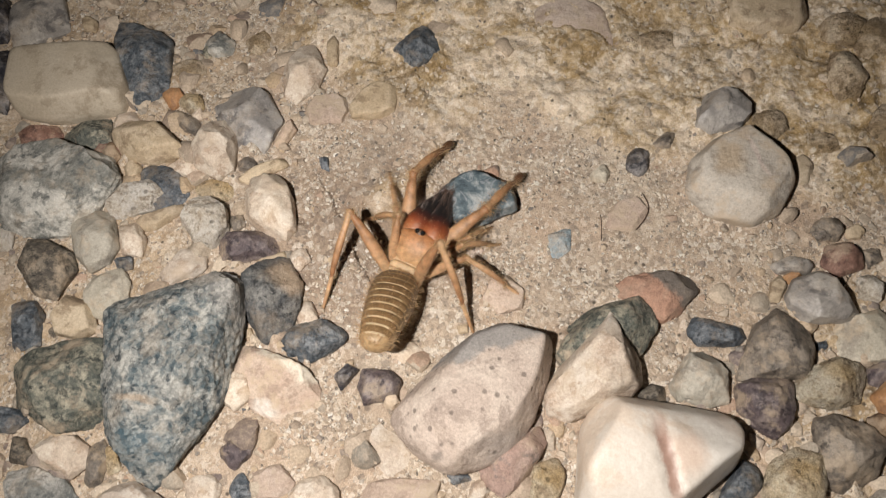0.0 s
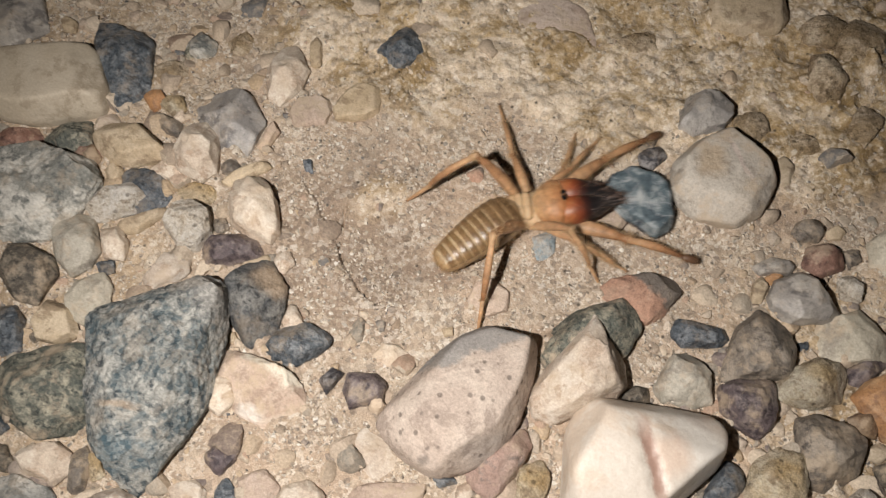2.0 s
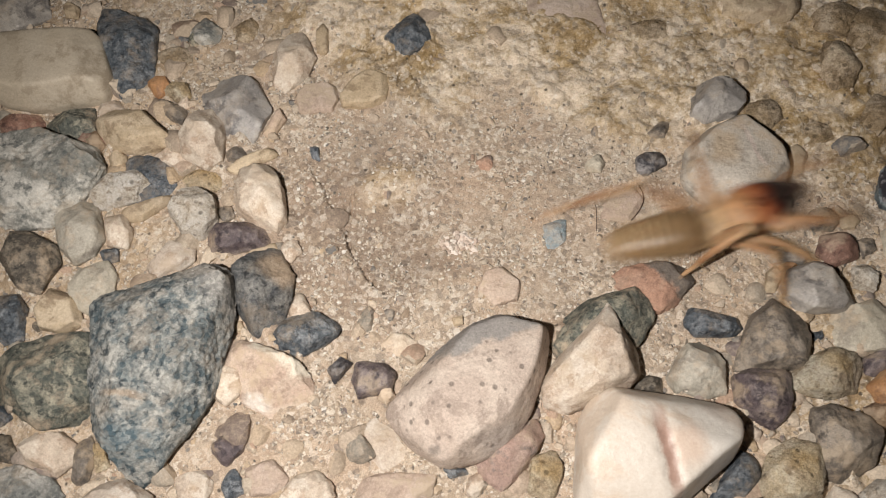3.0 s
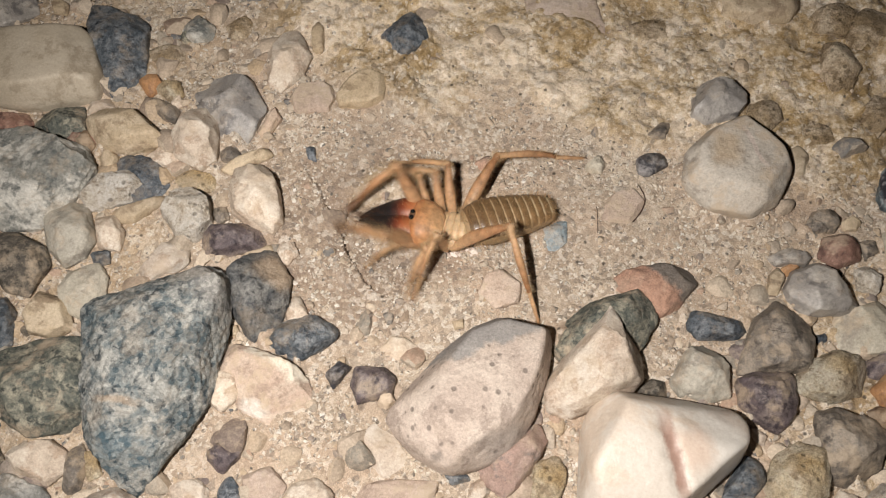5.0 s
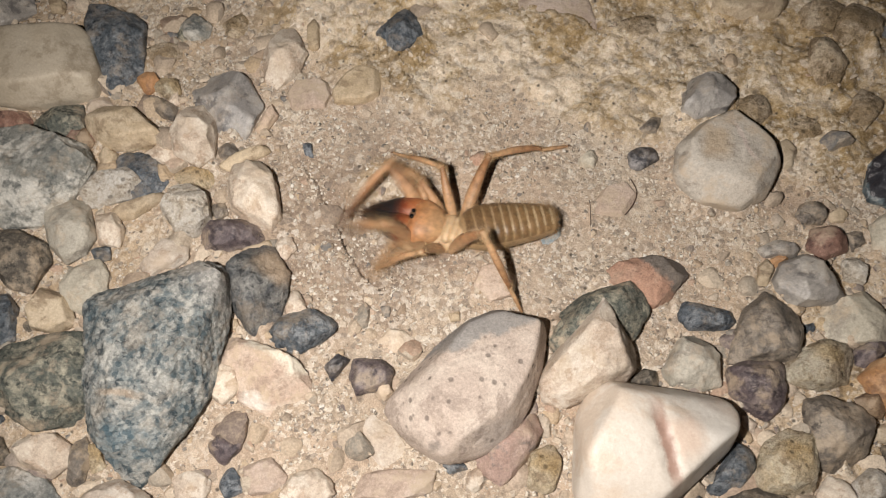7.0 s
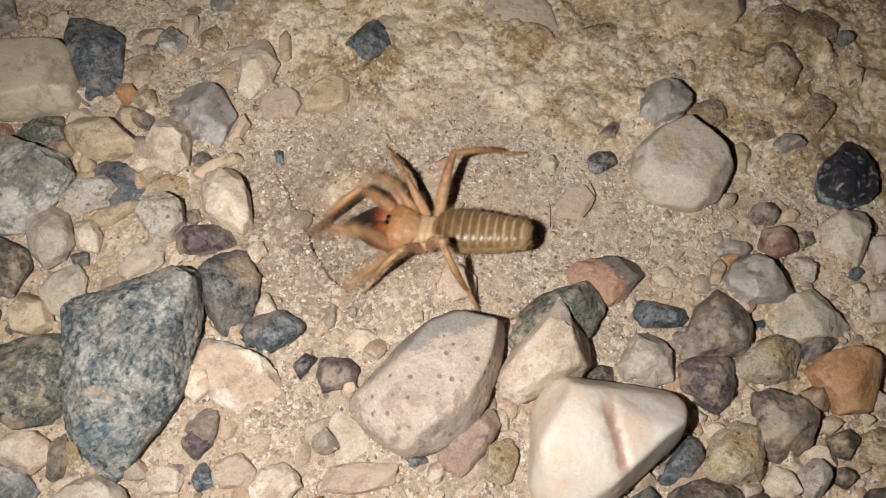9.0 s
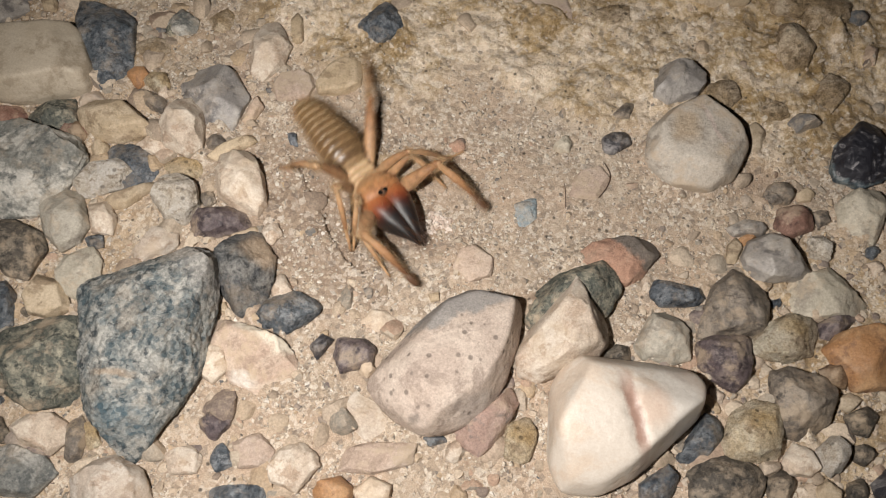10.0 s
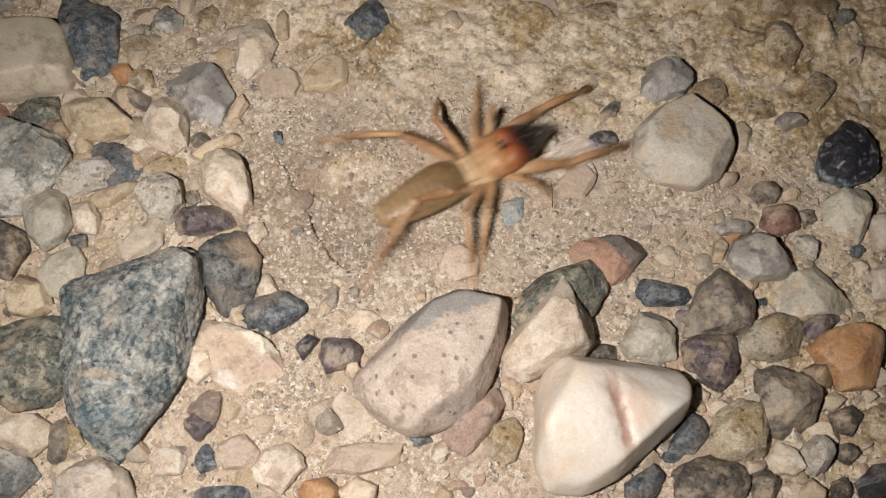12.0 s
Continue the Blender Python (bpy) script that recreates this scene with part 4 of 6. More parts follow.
stone(-37.0, 97.9, 6, "cream", (107, 5.2), (-159, 3.2), (-86, 5.0), (3, 3.9), (38, 3.5))
stone(-31.6, 106.0, 4, "tan", (119, 2.2), (-134, 6.2), (-83, 4.1), (-43, 2.7), (-23, 4.2))
stone(122.0, 38.3, 7, "slate", (128, 3.0), (-180, 5.0), (-84, 3.8), (-27, 3.6), (41, 5.4))
stone(158.6, 47.6, 6, "cream", (145, 3.9), (-161, 4.6), (-91, 3.6), (-52, 4.2), (28, 4.1), (77, 4.1))
stone(40.2, 28.9, 7, "orange", (154, 4.4), (-140, 4.5), (-74, 3.2), (1, 4.9), (57, 4.0), (107, 3.5))
stone(166.4, 49.8, 8, "rough", (131, 3.5), (-175, 3.7), (-134, 4.5), (-52, 3.9), (-21, 3.3), (45, 4.5))
stone(-4.8, 125.5, 3, "tan", (135, 2.5), (-111, 6.2), (-53, 1.9), (50, 7.5), (115, 2.3))
stone(1.2, 33.0, 4, "cream", (114, 3.4), (-152, 4.1), (-83, 3.3), (-15, 4.4), (55, 3.8))
stone(-32.3, 168.2, 2, "green", (165, 3.0), (-145, 3.7), (-68, 4.8), (8, 2.7), (80, 5.2))
stone(171.3, 85.8, 6, "purple", (125, 2.8), (-174, 4.8), (-99, 4.7), (-47, 2.4), (1, 5.6), (103, 3.0))
stone(-28.3, 123.2, 4, "cream", (115, 3.5), (-128, 3.7), (-108, 2.7), (-76, 3.4), (24, 4.5), (77, 2.9))
stone(149.4, 113.8, 4, "grey", (120, 3.0), (-137, 5.1), (-84, 2.4), (-34, 4.4), (82, 2.9))
stone(159.5, 126.3, 5, "taupe", (154, 3.9), (-138, 4.4), (-83, 3.2), (-27, 3.8), (35, 4.4), (103, 3.2))
stone(-27.0, 35.5, 4, "taupe", (140, 4.7), (-171, 2.3), (-103, 5.5), (-2, 2.5), (30, 3.1))
stone(-53.7, 43.3, 5, "slate", (94, 2.9), (-159, 3.7), (-88, 3.4), (-40, 3.6), (44, 4.1))
stone(175.6, 59.8, 5, "dark", (115, 3.0), (-166, 3.9), (-104, 3.8), (-33, 3.1), (44, 4.3))
stone(50.1, 30.0, 5, "cream", (136, 3.3), (-160, 4.5), (-79, 2.8), (-2, 4.3), (73, 3.3))
stone(153.3, 144.8, 3, "tan", (125, 4.3), (-179, 2.3), (-68, 4.8), (-19, 2.6), (25, 3.5))
stone(-32.5, 138.9, 4, "taupe", (72, 2.3), (-144, 2.7), (-103, 3.0), (-5, 4.5))
stone(46.2, 75.6, 2.4, "cream", (160, 4.8), (-132, 4.6), (-73, 3.1), (-19, 5.2), (30, 4.6), (84, 2.9))
stone(190.6, 88.5, 4, "tan", (115, 3.5), (-171, 3.3), (-94, 3.8), (-23, 3.2), (45, 3.8))
stone(152.7, 41.0, 6, "dark", (120, 3.3), (-176, 3.4), (-84, 3.5), (-29, 3.3), (47, 3.8))
stone(169.3, 71.3, 7, "brown", (118, 3.1), (-166, 3.6), (-93, 3.3), (-22, 3.4), (33, 3.6))
stone(7.1, 172.0, 3, "tan", (84, 4.9), (-168, 1.9), (-75, 5.5), (7, 2.0))
stone(169.5, 109.7, 5, "rough", (122, 3.7), (-176, 2.9), (-105, 3.6), (-13, 3.0), (42, 3.3))
stone(7.2, 42.6, 4, "purple", (134, 3.3), (-126, 3.0), (-36, 3.0), (-7, 3.8), (83, 2.8))
stone(164.7, 40.7, 5, "tan", (125, 2.7), (-173, 4.0), (-84, 2.7), (-15, 3.4), (63, 3.5))
stone(-1.2, 138.9, 4, "sand", (164, 1.8), (-119, 4.9), (-24, 2.1), (34, 3.5))
stone(17.8, 82.0, 4, "cream", (165, 2.6), (-152, 3.2), (-83, 3.1), (27, 2.4), (38, 2.4))
stone(-38.7, 147.4, 4, "orange", (143, 3.2), (-138, 2.9), (-34, 3.2), (39, 2.9), (95, 3.0))
stone(-32.4, 146.2, 4, "crumb", (150, 3.4), (-120, 3.0), (-40, 3.5), (30, 3.1), (88, 3.2))
stone(-53.4, 126.2, 3, "rust", (120, 3.2), (-170, 4.4), (-95, 3.4), (-20, 4.2), (50, 3.8))
stone(-30.0, 169.2, 3, "pale", (150, 4.6), (-140, 4.2), (-70, 4.0), (-5, 4.8), (60, 4.4))
stone(62.6, 133.6, 1.3, "brick", (130, 2.6), (-150, 2.4), (-80, 2.9), (-5, 2.4), (70, 2.8))
stone(84.2, 113.6, 2.3, "pale_hue", (165, 3.4), (-150, 4.4), (-100, 6.4), (-44, 4.2), (5, 3.4), (50, 5.0), (95, 6.6), (130, 4.6))
stone(-74.1, 93.4, 5, "rough", (176, 3.1), (-142, 2.3), (-60, 3.9), (12, 2.5), (76, 3.0))
stone(-48.1, 36.1, 4, "dark", (88, 3.2), (-160, 2.4), (-92, 3.2), (-14, 3.5), (39, 2.4))
stone(-52.0, 124.6, 4, "brown", (142, 3.5), (-135, 2.1), (-12, 3.1), (39, 2.3))
stone(111.7, 71.9, 5, "dark", (134, 2.5), (-152, 3.8), (-71, 2.2), (11, 3.6), (85, 2.9))
stone(11.7, 98.3, 3, "cream", (171, 2.9), (-115, 2.8), (-33, 2.9), (34, 2.9), (97, 3.0))
stone(144.8, 106.0, 3, "tan", (173, 2.0), (-123, 4.1), (-26, 2.0), (18, 2.7), (136, 2.7))
stone(-51.5, 137.8, 3, "cream", (110, 2.0), (-152, 3.4), (-67, 2.0), (40, 3.4))
stone(-43.9, 120.4, 3, "tan", (143, 3.0), (-146, 2.4), (-66, 3.2), (-1, 2.6), (55, 2.6))
stone(113.1, 150.3, 3, "taupe", (139, 1.7), (-92, 2.7), (-18, 2.2), (43, 3.9))
stone(172.4, 41.6, 4, "dark", (169, 2.3), (-115, 3.3), (-46, 2.3), (14, 2.7), (115, 2.6))
stone(31.0, 66.6, 4, "black", (141, 2.2), (-145, 2.7), (-29, 1.9), (68, 3.1))
stone(-74.3, 172.1, 3, "tan", (142, 3.2), (-152, 2.2), (-90, 2.8), (8, 2.5), (63, 2.3))
stone(-10.3, 126.8, 3, "taupe", (121, 2.4), (-156, 2.8), (-91, 2.4), (-25, 2.6), (68, 2.4))
stone(175.3, 51.3, 4, "dark", (174, 2.5), (-113, 2.8), (-46, 2.2), (35, 2.8), (106, 2.4))
stone(94.7, 136.3, 3, "palegrey", (139, 2.1), (-159, 3.0), (-83, 2.4), (-15, 2.4), (61, 2.9))
stone(4.8, 97.1, 3, "tan", (116, 1.6), (-120, 3.0), (-60, 1.7), (41, 3.6))
stone(-23.5, 36.9, 3, "crumb", (97, 3.3), (-153, 1.6), (-50, 3.3), (30, 1.8))
stone(172.8, 64.8, 3, "tan", (116, 2.1), (-171, 2.9), (-99, 2.6), (-45, 2.1), (54, 2.8))
stone(69.7, 41.8, 4, "cream", (176, 2.1), (-102, 2.8), (-37, 2.2), (37, 2.5), (122, 2.5))
stone(167.5, 126.9, 2, "tan", (123, 1.9), (-167, 2.7), (-84, 2.1), (-32, 2.1), (55, 2.7))
stone(171.1, 119.5, 3, "taupe", (108, 2.2), (-154, 2.1), (-58, 2.2), (20, 2.2))
stone(-37.3, 90.5, 4, "slate", (112, 1.9), (-143, 2.2), (-65, 2.1), (16, 2.3))
stone(-8.5, 107.2, 3, "taupe", (108, 2.3), (-150, 1.8), (-51, 2.3), (31, 2.0))
stone(-57.2, 97.9, 3, "cream", (153, 1.7), (-125, 2.5), (-57, 2.0), (36, 1.9))
stone(44.4, 61.4, 4, "cream", (113, 2.2), (-177, 1.9), (-117, 2.1), (-41, 2.0), (38, 1.9))
stone(184.8, 104.7, 3, "cream", (110, 1.9), (-155, 1.7), (-43, 1.8), (28, 2.0))
stone(10.1, 34.8, 2.4, "slate", (112, 3.4), (170, 2.4), (-139, 2.8), (-57, 3.4), (45, 2.6))
stone(64.3, 44.4, 3, "slate", (104, 1.2), (-133, 2.2), (-71, 1.3), (40, 2.5))
stone(184.7, 109.7, 3, "slate", (174, 1.8), (-115, 2.2), (-43, 1.6), (32, 2.1), (117, 1.7))
stone(148.8, 110.5, 3, "orange", (135, 1.5), (-149, 2.2), (-49, 1.3), (66, 2.0))
stone(-30.0, 142.5, 2, "cream", (131, 1.7), (-143, 1.7), (-55, 1.9), (26, 1.6))
stone(12.6, 130.5, 2, "slate", (97, 2.2), (-158, 1.3), (-114, 1.8), (15, 1.2))
stone(138.0, 63.2, 3, "cream", (73, 1.6), (-175, 1.5), (-101, 1.9), (-15, 1.7))
stone(182.6, 67.4, 3, "tan", (109, 1.7), (-140, 1.5), (-50, 1.8), (44, 1.7))
stone(-68.5, 125.9, 2, "grey", (114, 1.4), (-131, 1.7), (-70, 1.5), (39, 1.8))
stone(-54.3, 62.4, 3, "palegrey", (138, 1.6), (-108, 1.5), (-42, 1.6), (72, 1.5))
stone(2.6, 75.0, 2, "tan", (80, 1.6), (-157, 1.2), (-83, 1.7), (32, 1.2))
stone(159.0, 40.1, 3, "cream", (115, 1.6), (-171, 1.4), (-72, 1.5), (21, 1.4))
stone(-37.7, 70.1, 3, "cream", (80, 1.4), (-158, 1.2), (-92, 1.5), (29, 1.2))
stone(60.4, 83.5, 2, "tan", (112, 1.2), (-156, 1.4), (-73, 1.3), (12, 1.4))
stone(155.9, 91.3, 2, "slate", (110, 1.1), (-161, 1.6), (-77, 1.2), (3, 1.5))
stone(-50.8, 68.2, 2, "dark", (126, 1.4), (-132, 1.1), (-58, 1.4), (47, 1.1))


build_ground()


# ---- loose gravel and grit ----
def chip_shapes(count, level, seed):
    """A handful of angular chips, unit size, to be turned and scaled."""
    gen = np.random.RandomState(seed)
    balls, faces = BALLS[level]
    shapes = []
    for _ in range(count):
        n = gen.normal(size=(9, 3))
        n /= np.linalg.norm(n, axis=1)[:, None]
        d = gen.uniform(0.62, 1.1, 9)
        r = (np.clip(balls @ n.T / d, 0, None) ** 90).sum(1)
        r = np.minimum(np.maximum(r, 1e-12) ** (-1 / 90), 1.35)
        shapes.append(balls * (r * (1 + gen.uniform(-0.02, 0.02, len(r))))[:, None])
    return shapes, np.array(faces)


def scatter(name, count, lo, hi, level, seed, label, where, material):
    """Many small chips in one mesh, lying on the ground; where(x, y) is the chance that one lies there."""
    rng = random.Random(seed)
    shapes, f = chip_shapes(16, level, seed)
    verts, polys, done = [], [], 0
    while done < count:
        x, y = rng.uniform(-112, 216), rng.uniform(6, 220)
        if rng.random() > where(x, y) or COVER[int(y / 0.8), int((x + 120) / 0.8)]:
            continue
        r = lo + (hi - lo) * rng.random() ** 2.4
        size = np.array((rng.uniform(0.75, 1.3), rng.uniform(0.75, 1.3), rng.uniform(0.5, 0.85))) * r
        turn = np.array(Euler((rng.uniform(-0.5, 0.5), rng.uniform(-0.5, 0.5), rng.uniform(0, 6.28))).to_matrix())
        p = (shapes[done % 16] * size) @ turn.T + (x, y, soft_ground(x, y) + bank_at(x, y) + r * rng.uniform(-0.45, 0.25))
        verts.append(p * MM)
        polys.append(f + done * len(p))
        done += 1
    me = bpy.data.meshes.new(name)
    me.from_pydata(np.concatenate(verts).tolist(), [], np.concatenate(polys).tolist())
    me.shade_smooth()
    me.set_sharp_from_angle(angle=radians(30))
    me.materials.append(material)
    return tagged(new(name, me), label, name, kind="stuff")


def stony(x, y):
    """Gravel lies thick at the sides and along the lower edge, thin on the trodden sand."""
    middle = math.hypot((x - 70) / 75, (y - 130) / 48)
    return 0.015 + 0.985 * fold(middle + 0.3 * noise.noise((x / 25, y / 25, 3.0)), 0.75, 1.25) * (1 - 0.85 * crust_at(x, y))


def thin(x, y):
    """Pea-sized chips keep mostly to the edges of the trodden sand."""
    middle = math.hypot((x - 62) / 80, (y - 118) / 45)
    return gritty(x, y) * (0.22 + 0.78 * fold(middle, 0.6, 1.15))


def gritty(x, y):
    return (0.2 + 0.8 * fold(noise.noise((x / 16, y / 16, 8.0)), -0.3, 0.4)) * (1 - 0.65 * crust_at(x, y))


scatter("gravel", 520, 1.2, 4.2, 3, 11, "small angular gravel chips between the larger stones", stony, CHIPS)
scatter("fine_gravel", 3000, 0.4, 1.5, 2, 12, "pea-sized cream, grey and brown chips on the sand", thin, CHIPS)
scatter("grit", 38000, 0.15, 0.75, 1, 13, "coarse light and dark sand grains lying loose", gritty, GRIT)


# ---- the stone that is carried off, and a pebble nudged aside ----
def two_faced():
    """Weathered blue-grey on the one face, black with pale flecks on the other."""
    m, nt, links = nodes_of("two_faced_rock")
    bsdf = nt["Principled BSDF"]
    tc, sep = nt.new("ShaderNodeTexCoord"), nt.new("ShaderNodeSeparateXYZ")
    vec = tc.outputs["Object"]
    links.new(vec, sep.inputs[0])
    fleck = noise_of(nt, links, vec, 300, 6, 0.72, 0.6)
    black = ramp(nt, links, fleck, (0.50, (0.020, 0.020, 0.027)), (0.58, (0.055, 0.055, 0.065)), (0.66, (0.34, 0.33, 0.34)))
    blue = ramp(nt, links, noise_of(nt, links, vec, 190, 6, 0.7, 0.3), (0.36, (0.035, 0.05, 0.065)), (0.5, (0.12, 0.16, 0.18)), (0.64, (0.38, 0.40, 0.40)))
    line = noise_of(nt, links, vec, 75, 4, 0.55, 1.2)
    blue = mix(nt, links, ramp(nt, links, line, (0.485, 0.0), (0.50, 0.5), (0.505, 0.5), (0.52, 0.0)), blue, (0.40, 0.41, 0.43))
    add = nt.new("ShaderNodeMath")
    add.operation, add.inputs[1].default_value = "MULTIPLY_ADD", 160.0
    links.new(sep.outputs[2], add.inputs[0])
    links.new(noise_of(nt, links, vec, 260, 4), add.inputs[2])
    links.new(mix(nt, links, ramp(nt, links, add.outputs[0], (0.4, 0.0), (0.55, 1.0)), blue, black), bsdf.inputs["Base Color"])
    bsdf.inputs["Roughness"].default_value = 0.5
    links.new(bump(nt, links, noise_of(nt, links, vec, 500, 6, 0.7), 0.5, 0.001), bsdf.inputs["Normal"])
    return m


carried = new("stone", facet_mesh("stone", ((162, 8.4), (-160, 10.2), (-110, 10.4), (-63, 9.4), (-37, 9.0), (9, 8.2), (63, 11.6), (138, 7.8)), 4.6, 301, two_faced(), 5, 44.0, 7, 1.6))
tagged(carried, "black and blue-grey stone dragged along by the camel spider", "stone", "stones of the gravel")
nudged = new("pebble", facet_mesh("pebble", ((125, 3.3), (-169, 4.8), (-99, 4.6), (-52, 3.1), (0, 4.9), (97, 3.5)), 2.6, 302, TONES["black"][0], 4, 20.0))
tagged(nudged, "small purplish-black pebble lying loose on the sand", "pebble", "stones of the gravel")


def sand_heap():
    """A loose clod of sand and small chips, gathered between the feelers."""
    rng = random.Random(77)
    shapes, f = chip_shapes(16, 1, 78)
    verts, polys = [], []
    for k in range(760):
        a, d = rng.uniform(0, 6.28), rng.random() ** 0.6
        r = 0.3 + 1.0 * rng.random() ** 2.5
        size = np.array((rng.uniform(0.75, 1.3), rng.uniform(0.75, 1.3), rng.uniform(0.6, 0.9))) * r
        turn = np.array(Euler((rng.uniform(-1, 1), rng.uniform(-1, 1), a * 3)).to_matrix())
        p = (shapes[k % 16] * size) @ turn.T + (10 * d * math.cos(a), 6.5 * d * math.sin(a), 5.0 * (1 - d * d) * rng.uniform(0.3, 1.0) - 0.4)
        verts.append(p * MM)
        polys.append(f + k * len(p))
    me = bpy.data.meshes.new("sand_heap")
    me.from_pydata(np.concatenate(verts).tolist(), [], np.concatenate(polys).tolist())
    me.materials.append(CLOD)
    return tagged(new("sand_heap", me), "loose clod of pinkish sand pushed along by the animal", "sand", kind="stuff")


pushed = sand_heap()


def rootlet(points, thick):
    """A dark strand added for the shadow crack along a stone's edge; points on the plan in mm."""
    data = bpy.data.curves.new("rootlet", "CURVE")
    data.dimensions, data.bevel_depth, data.bevel_resolution = "3D", thick * MM, 2
    line = data.splines.new("NURBS")
    line.points.add(len(points) - 1)
    for p, (x, y) in zip(line.points, points):
        p.co = (x * MM, y * MM, (soft_ground(x, y) + 0.45) * MM, 1)
    line.use_endpoint_u = True
    bare = new("rootlet", data)
    me = bpy.data.meshes.new_from_object(bare.evaluated_get(bpy.context.evaluated_depsgraph_get()))
    bpy.data.objects.remove(bare)
    me.materials.append(TIP)
    me.shade_smooth()
    return tagged(new("rootlet", me), "thin dark strand standing for a shadow crack at a stone's edge", "root fibre")


# two dark strands laid where only shadow lines the stone edges
rootlet(((107.5, 131.7), (108.5, 130.0), (109.4, 128.2), (109.1, 125.4), (107.7, 122.3), (105.8, 119.9)), 0.17)
rootlet(((95.4, 123.3), (96.0, 121.6), (95.9, 118.3), (96.2, 115.1)), 0.13)


# ---- camel spider ----
def mesh_part(name, verts, faces, material, parent, at=(0, 0, 0), label="", smooth=True):
    me = bpy.data.meshes.new(name)
    me.from_pydata([tuple(c * MM for c in v) for v in verts], [], faces)
    me.materials.append(material)
    if smooth:
        me.shade_smooth()
    ob = new(name, me)
    ob.parent = parent
    ob.location = [c * MM for c in at]
    return tagged(ob, label) if label else ob


def loft(profile, n=18, flat=0.85, lift=0.0, seed=0, rough=0.03):
    """Rings along x: profile rows are (x, half width, half height, z). Closed at both ends."""
    verts, faces = [], []
    for i, (x, w, h, z) in enumerate(profile):
        for k in range(n):
            a = 2 * math.pi * k / n
            c, s = math.cos(a), math.sin(a)
            c, s = math.copysign(abs(c) ** flat, c), math.copysign(abs(s) ** flat, s)
            r = 1 + rough * noise.noise((x * 0.7 + seed, c * 2, s * 2))
            verts.append((x, w * c * r, z + h * s * r + lift))
        if i:
            for k in range(n):
                p, q = (i - 1) * n, i * n
                faces.append((p + k, q + k, q + (k + 1) % n, p + (k + 1) % n))
    faces.append(tuple(range(n)))
    last = (len(profile) - 1) * n
    faces.append(tuple(last + k for k in reversed(range(n))))
    faces = [tuple(reversed(f)) for f in faces]
    return verts, faces


def smooth_profile(rows, steps=5):
    """More rings between the given ones, on a smooth curve."""
    rows = np.array(rows, float)
    out = []
    for i in range(len(rows) - 1):
        a, b, c, d = rows[max(i - 1, 0)], rows[i], rows[i + 1], rows[min(i + 2, len(rows) - 1)]
        for k in range(steps):
            t = k / steps
            v = 0.5 * (2 * b + (c - a) * t + (2 * a - 5 * b + 4 * c - d) * t * t + (3 * b - a - 3 * c + d) * t ** 3)
            v[1:3] = np.maximum(v[1:3], 0.03)
            out.append(v)
    out.append(rows[-1])
    return out


def hairs(parent, at_points, length, seed, thick=0.07, name="bristles", hide=HAIR):
    """Fine upright hairs: thin three-sided spikes at (place, outward direction)."""
    rng = random.Random(seed)
    verts, faces = [], []
    for place, out in at_points:
        o = (Vector(out) + Vector((rng.uniform(-0.6, 0.6), rng.uniform(-0.4, 0.4), rng.uniform(-0.3, 0.4)))).normalized()
        s = o.orthogonal().normalized() * thick
        t = o.cross(s)
        p = Vector(place)
        i = len(verts)
        verts += [p + s, p - 0.5 * s + 0.87 * t, p - 0.5 * s - 0.87 * t, p + o * length * rng.uniform(0.6, 1.2)]
        faces += [(i, i + 1, i + 3), (i + 1, i + 2, i + 3), (i + 2, i, i + 3)]
    return mesh_part(name, verts, faces, hide, parent, smooth=False)


def ring_points(profile, per, seed, low=-0.3):
    rng = random.Random(seed)
    for x, w, h, z in profile:
        for _ in range(per):
            a = rng.uniform(low, math.pi - low)
            c, s = math.cos(a), math.sin(a)
            yield (x, w * c, z + h * s), (0, c, s)


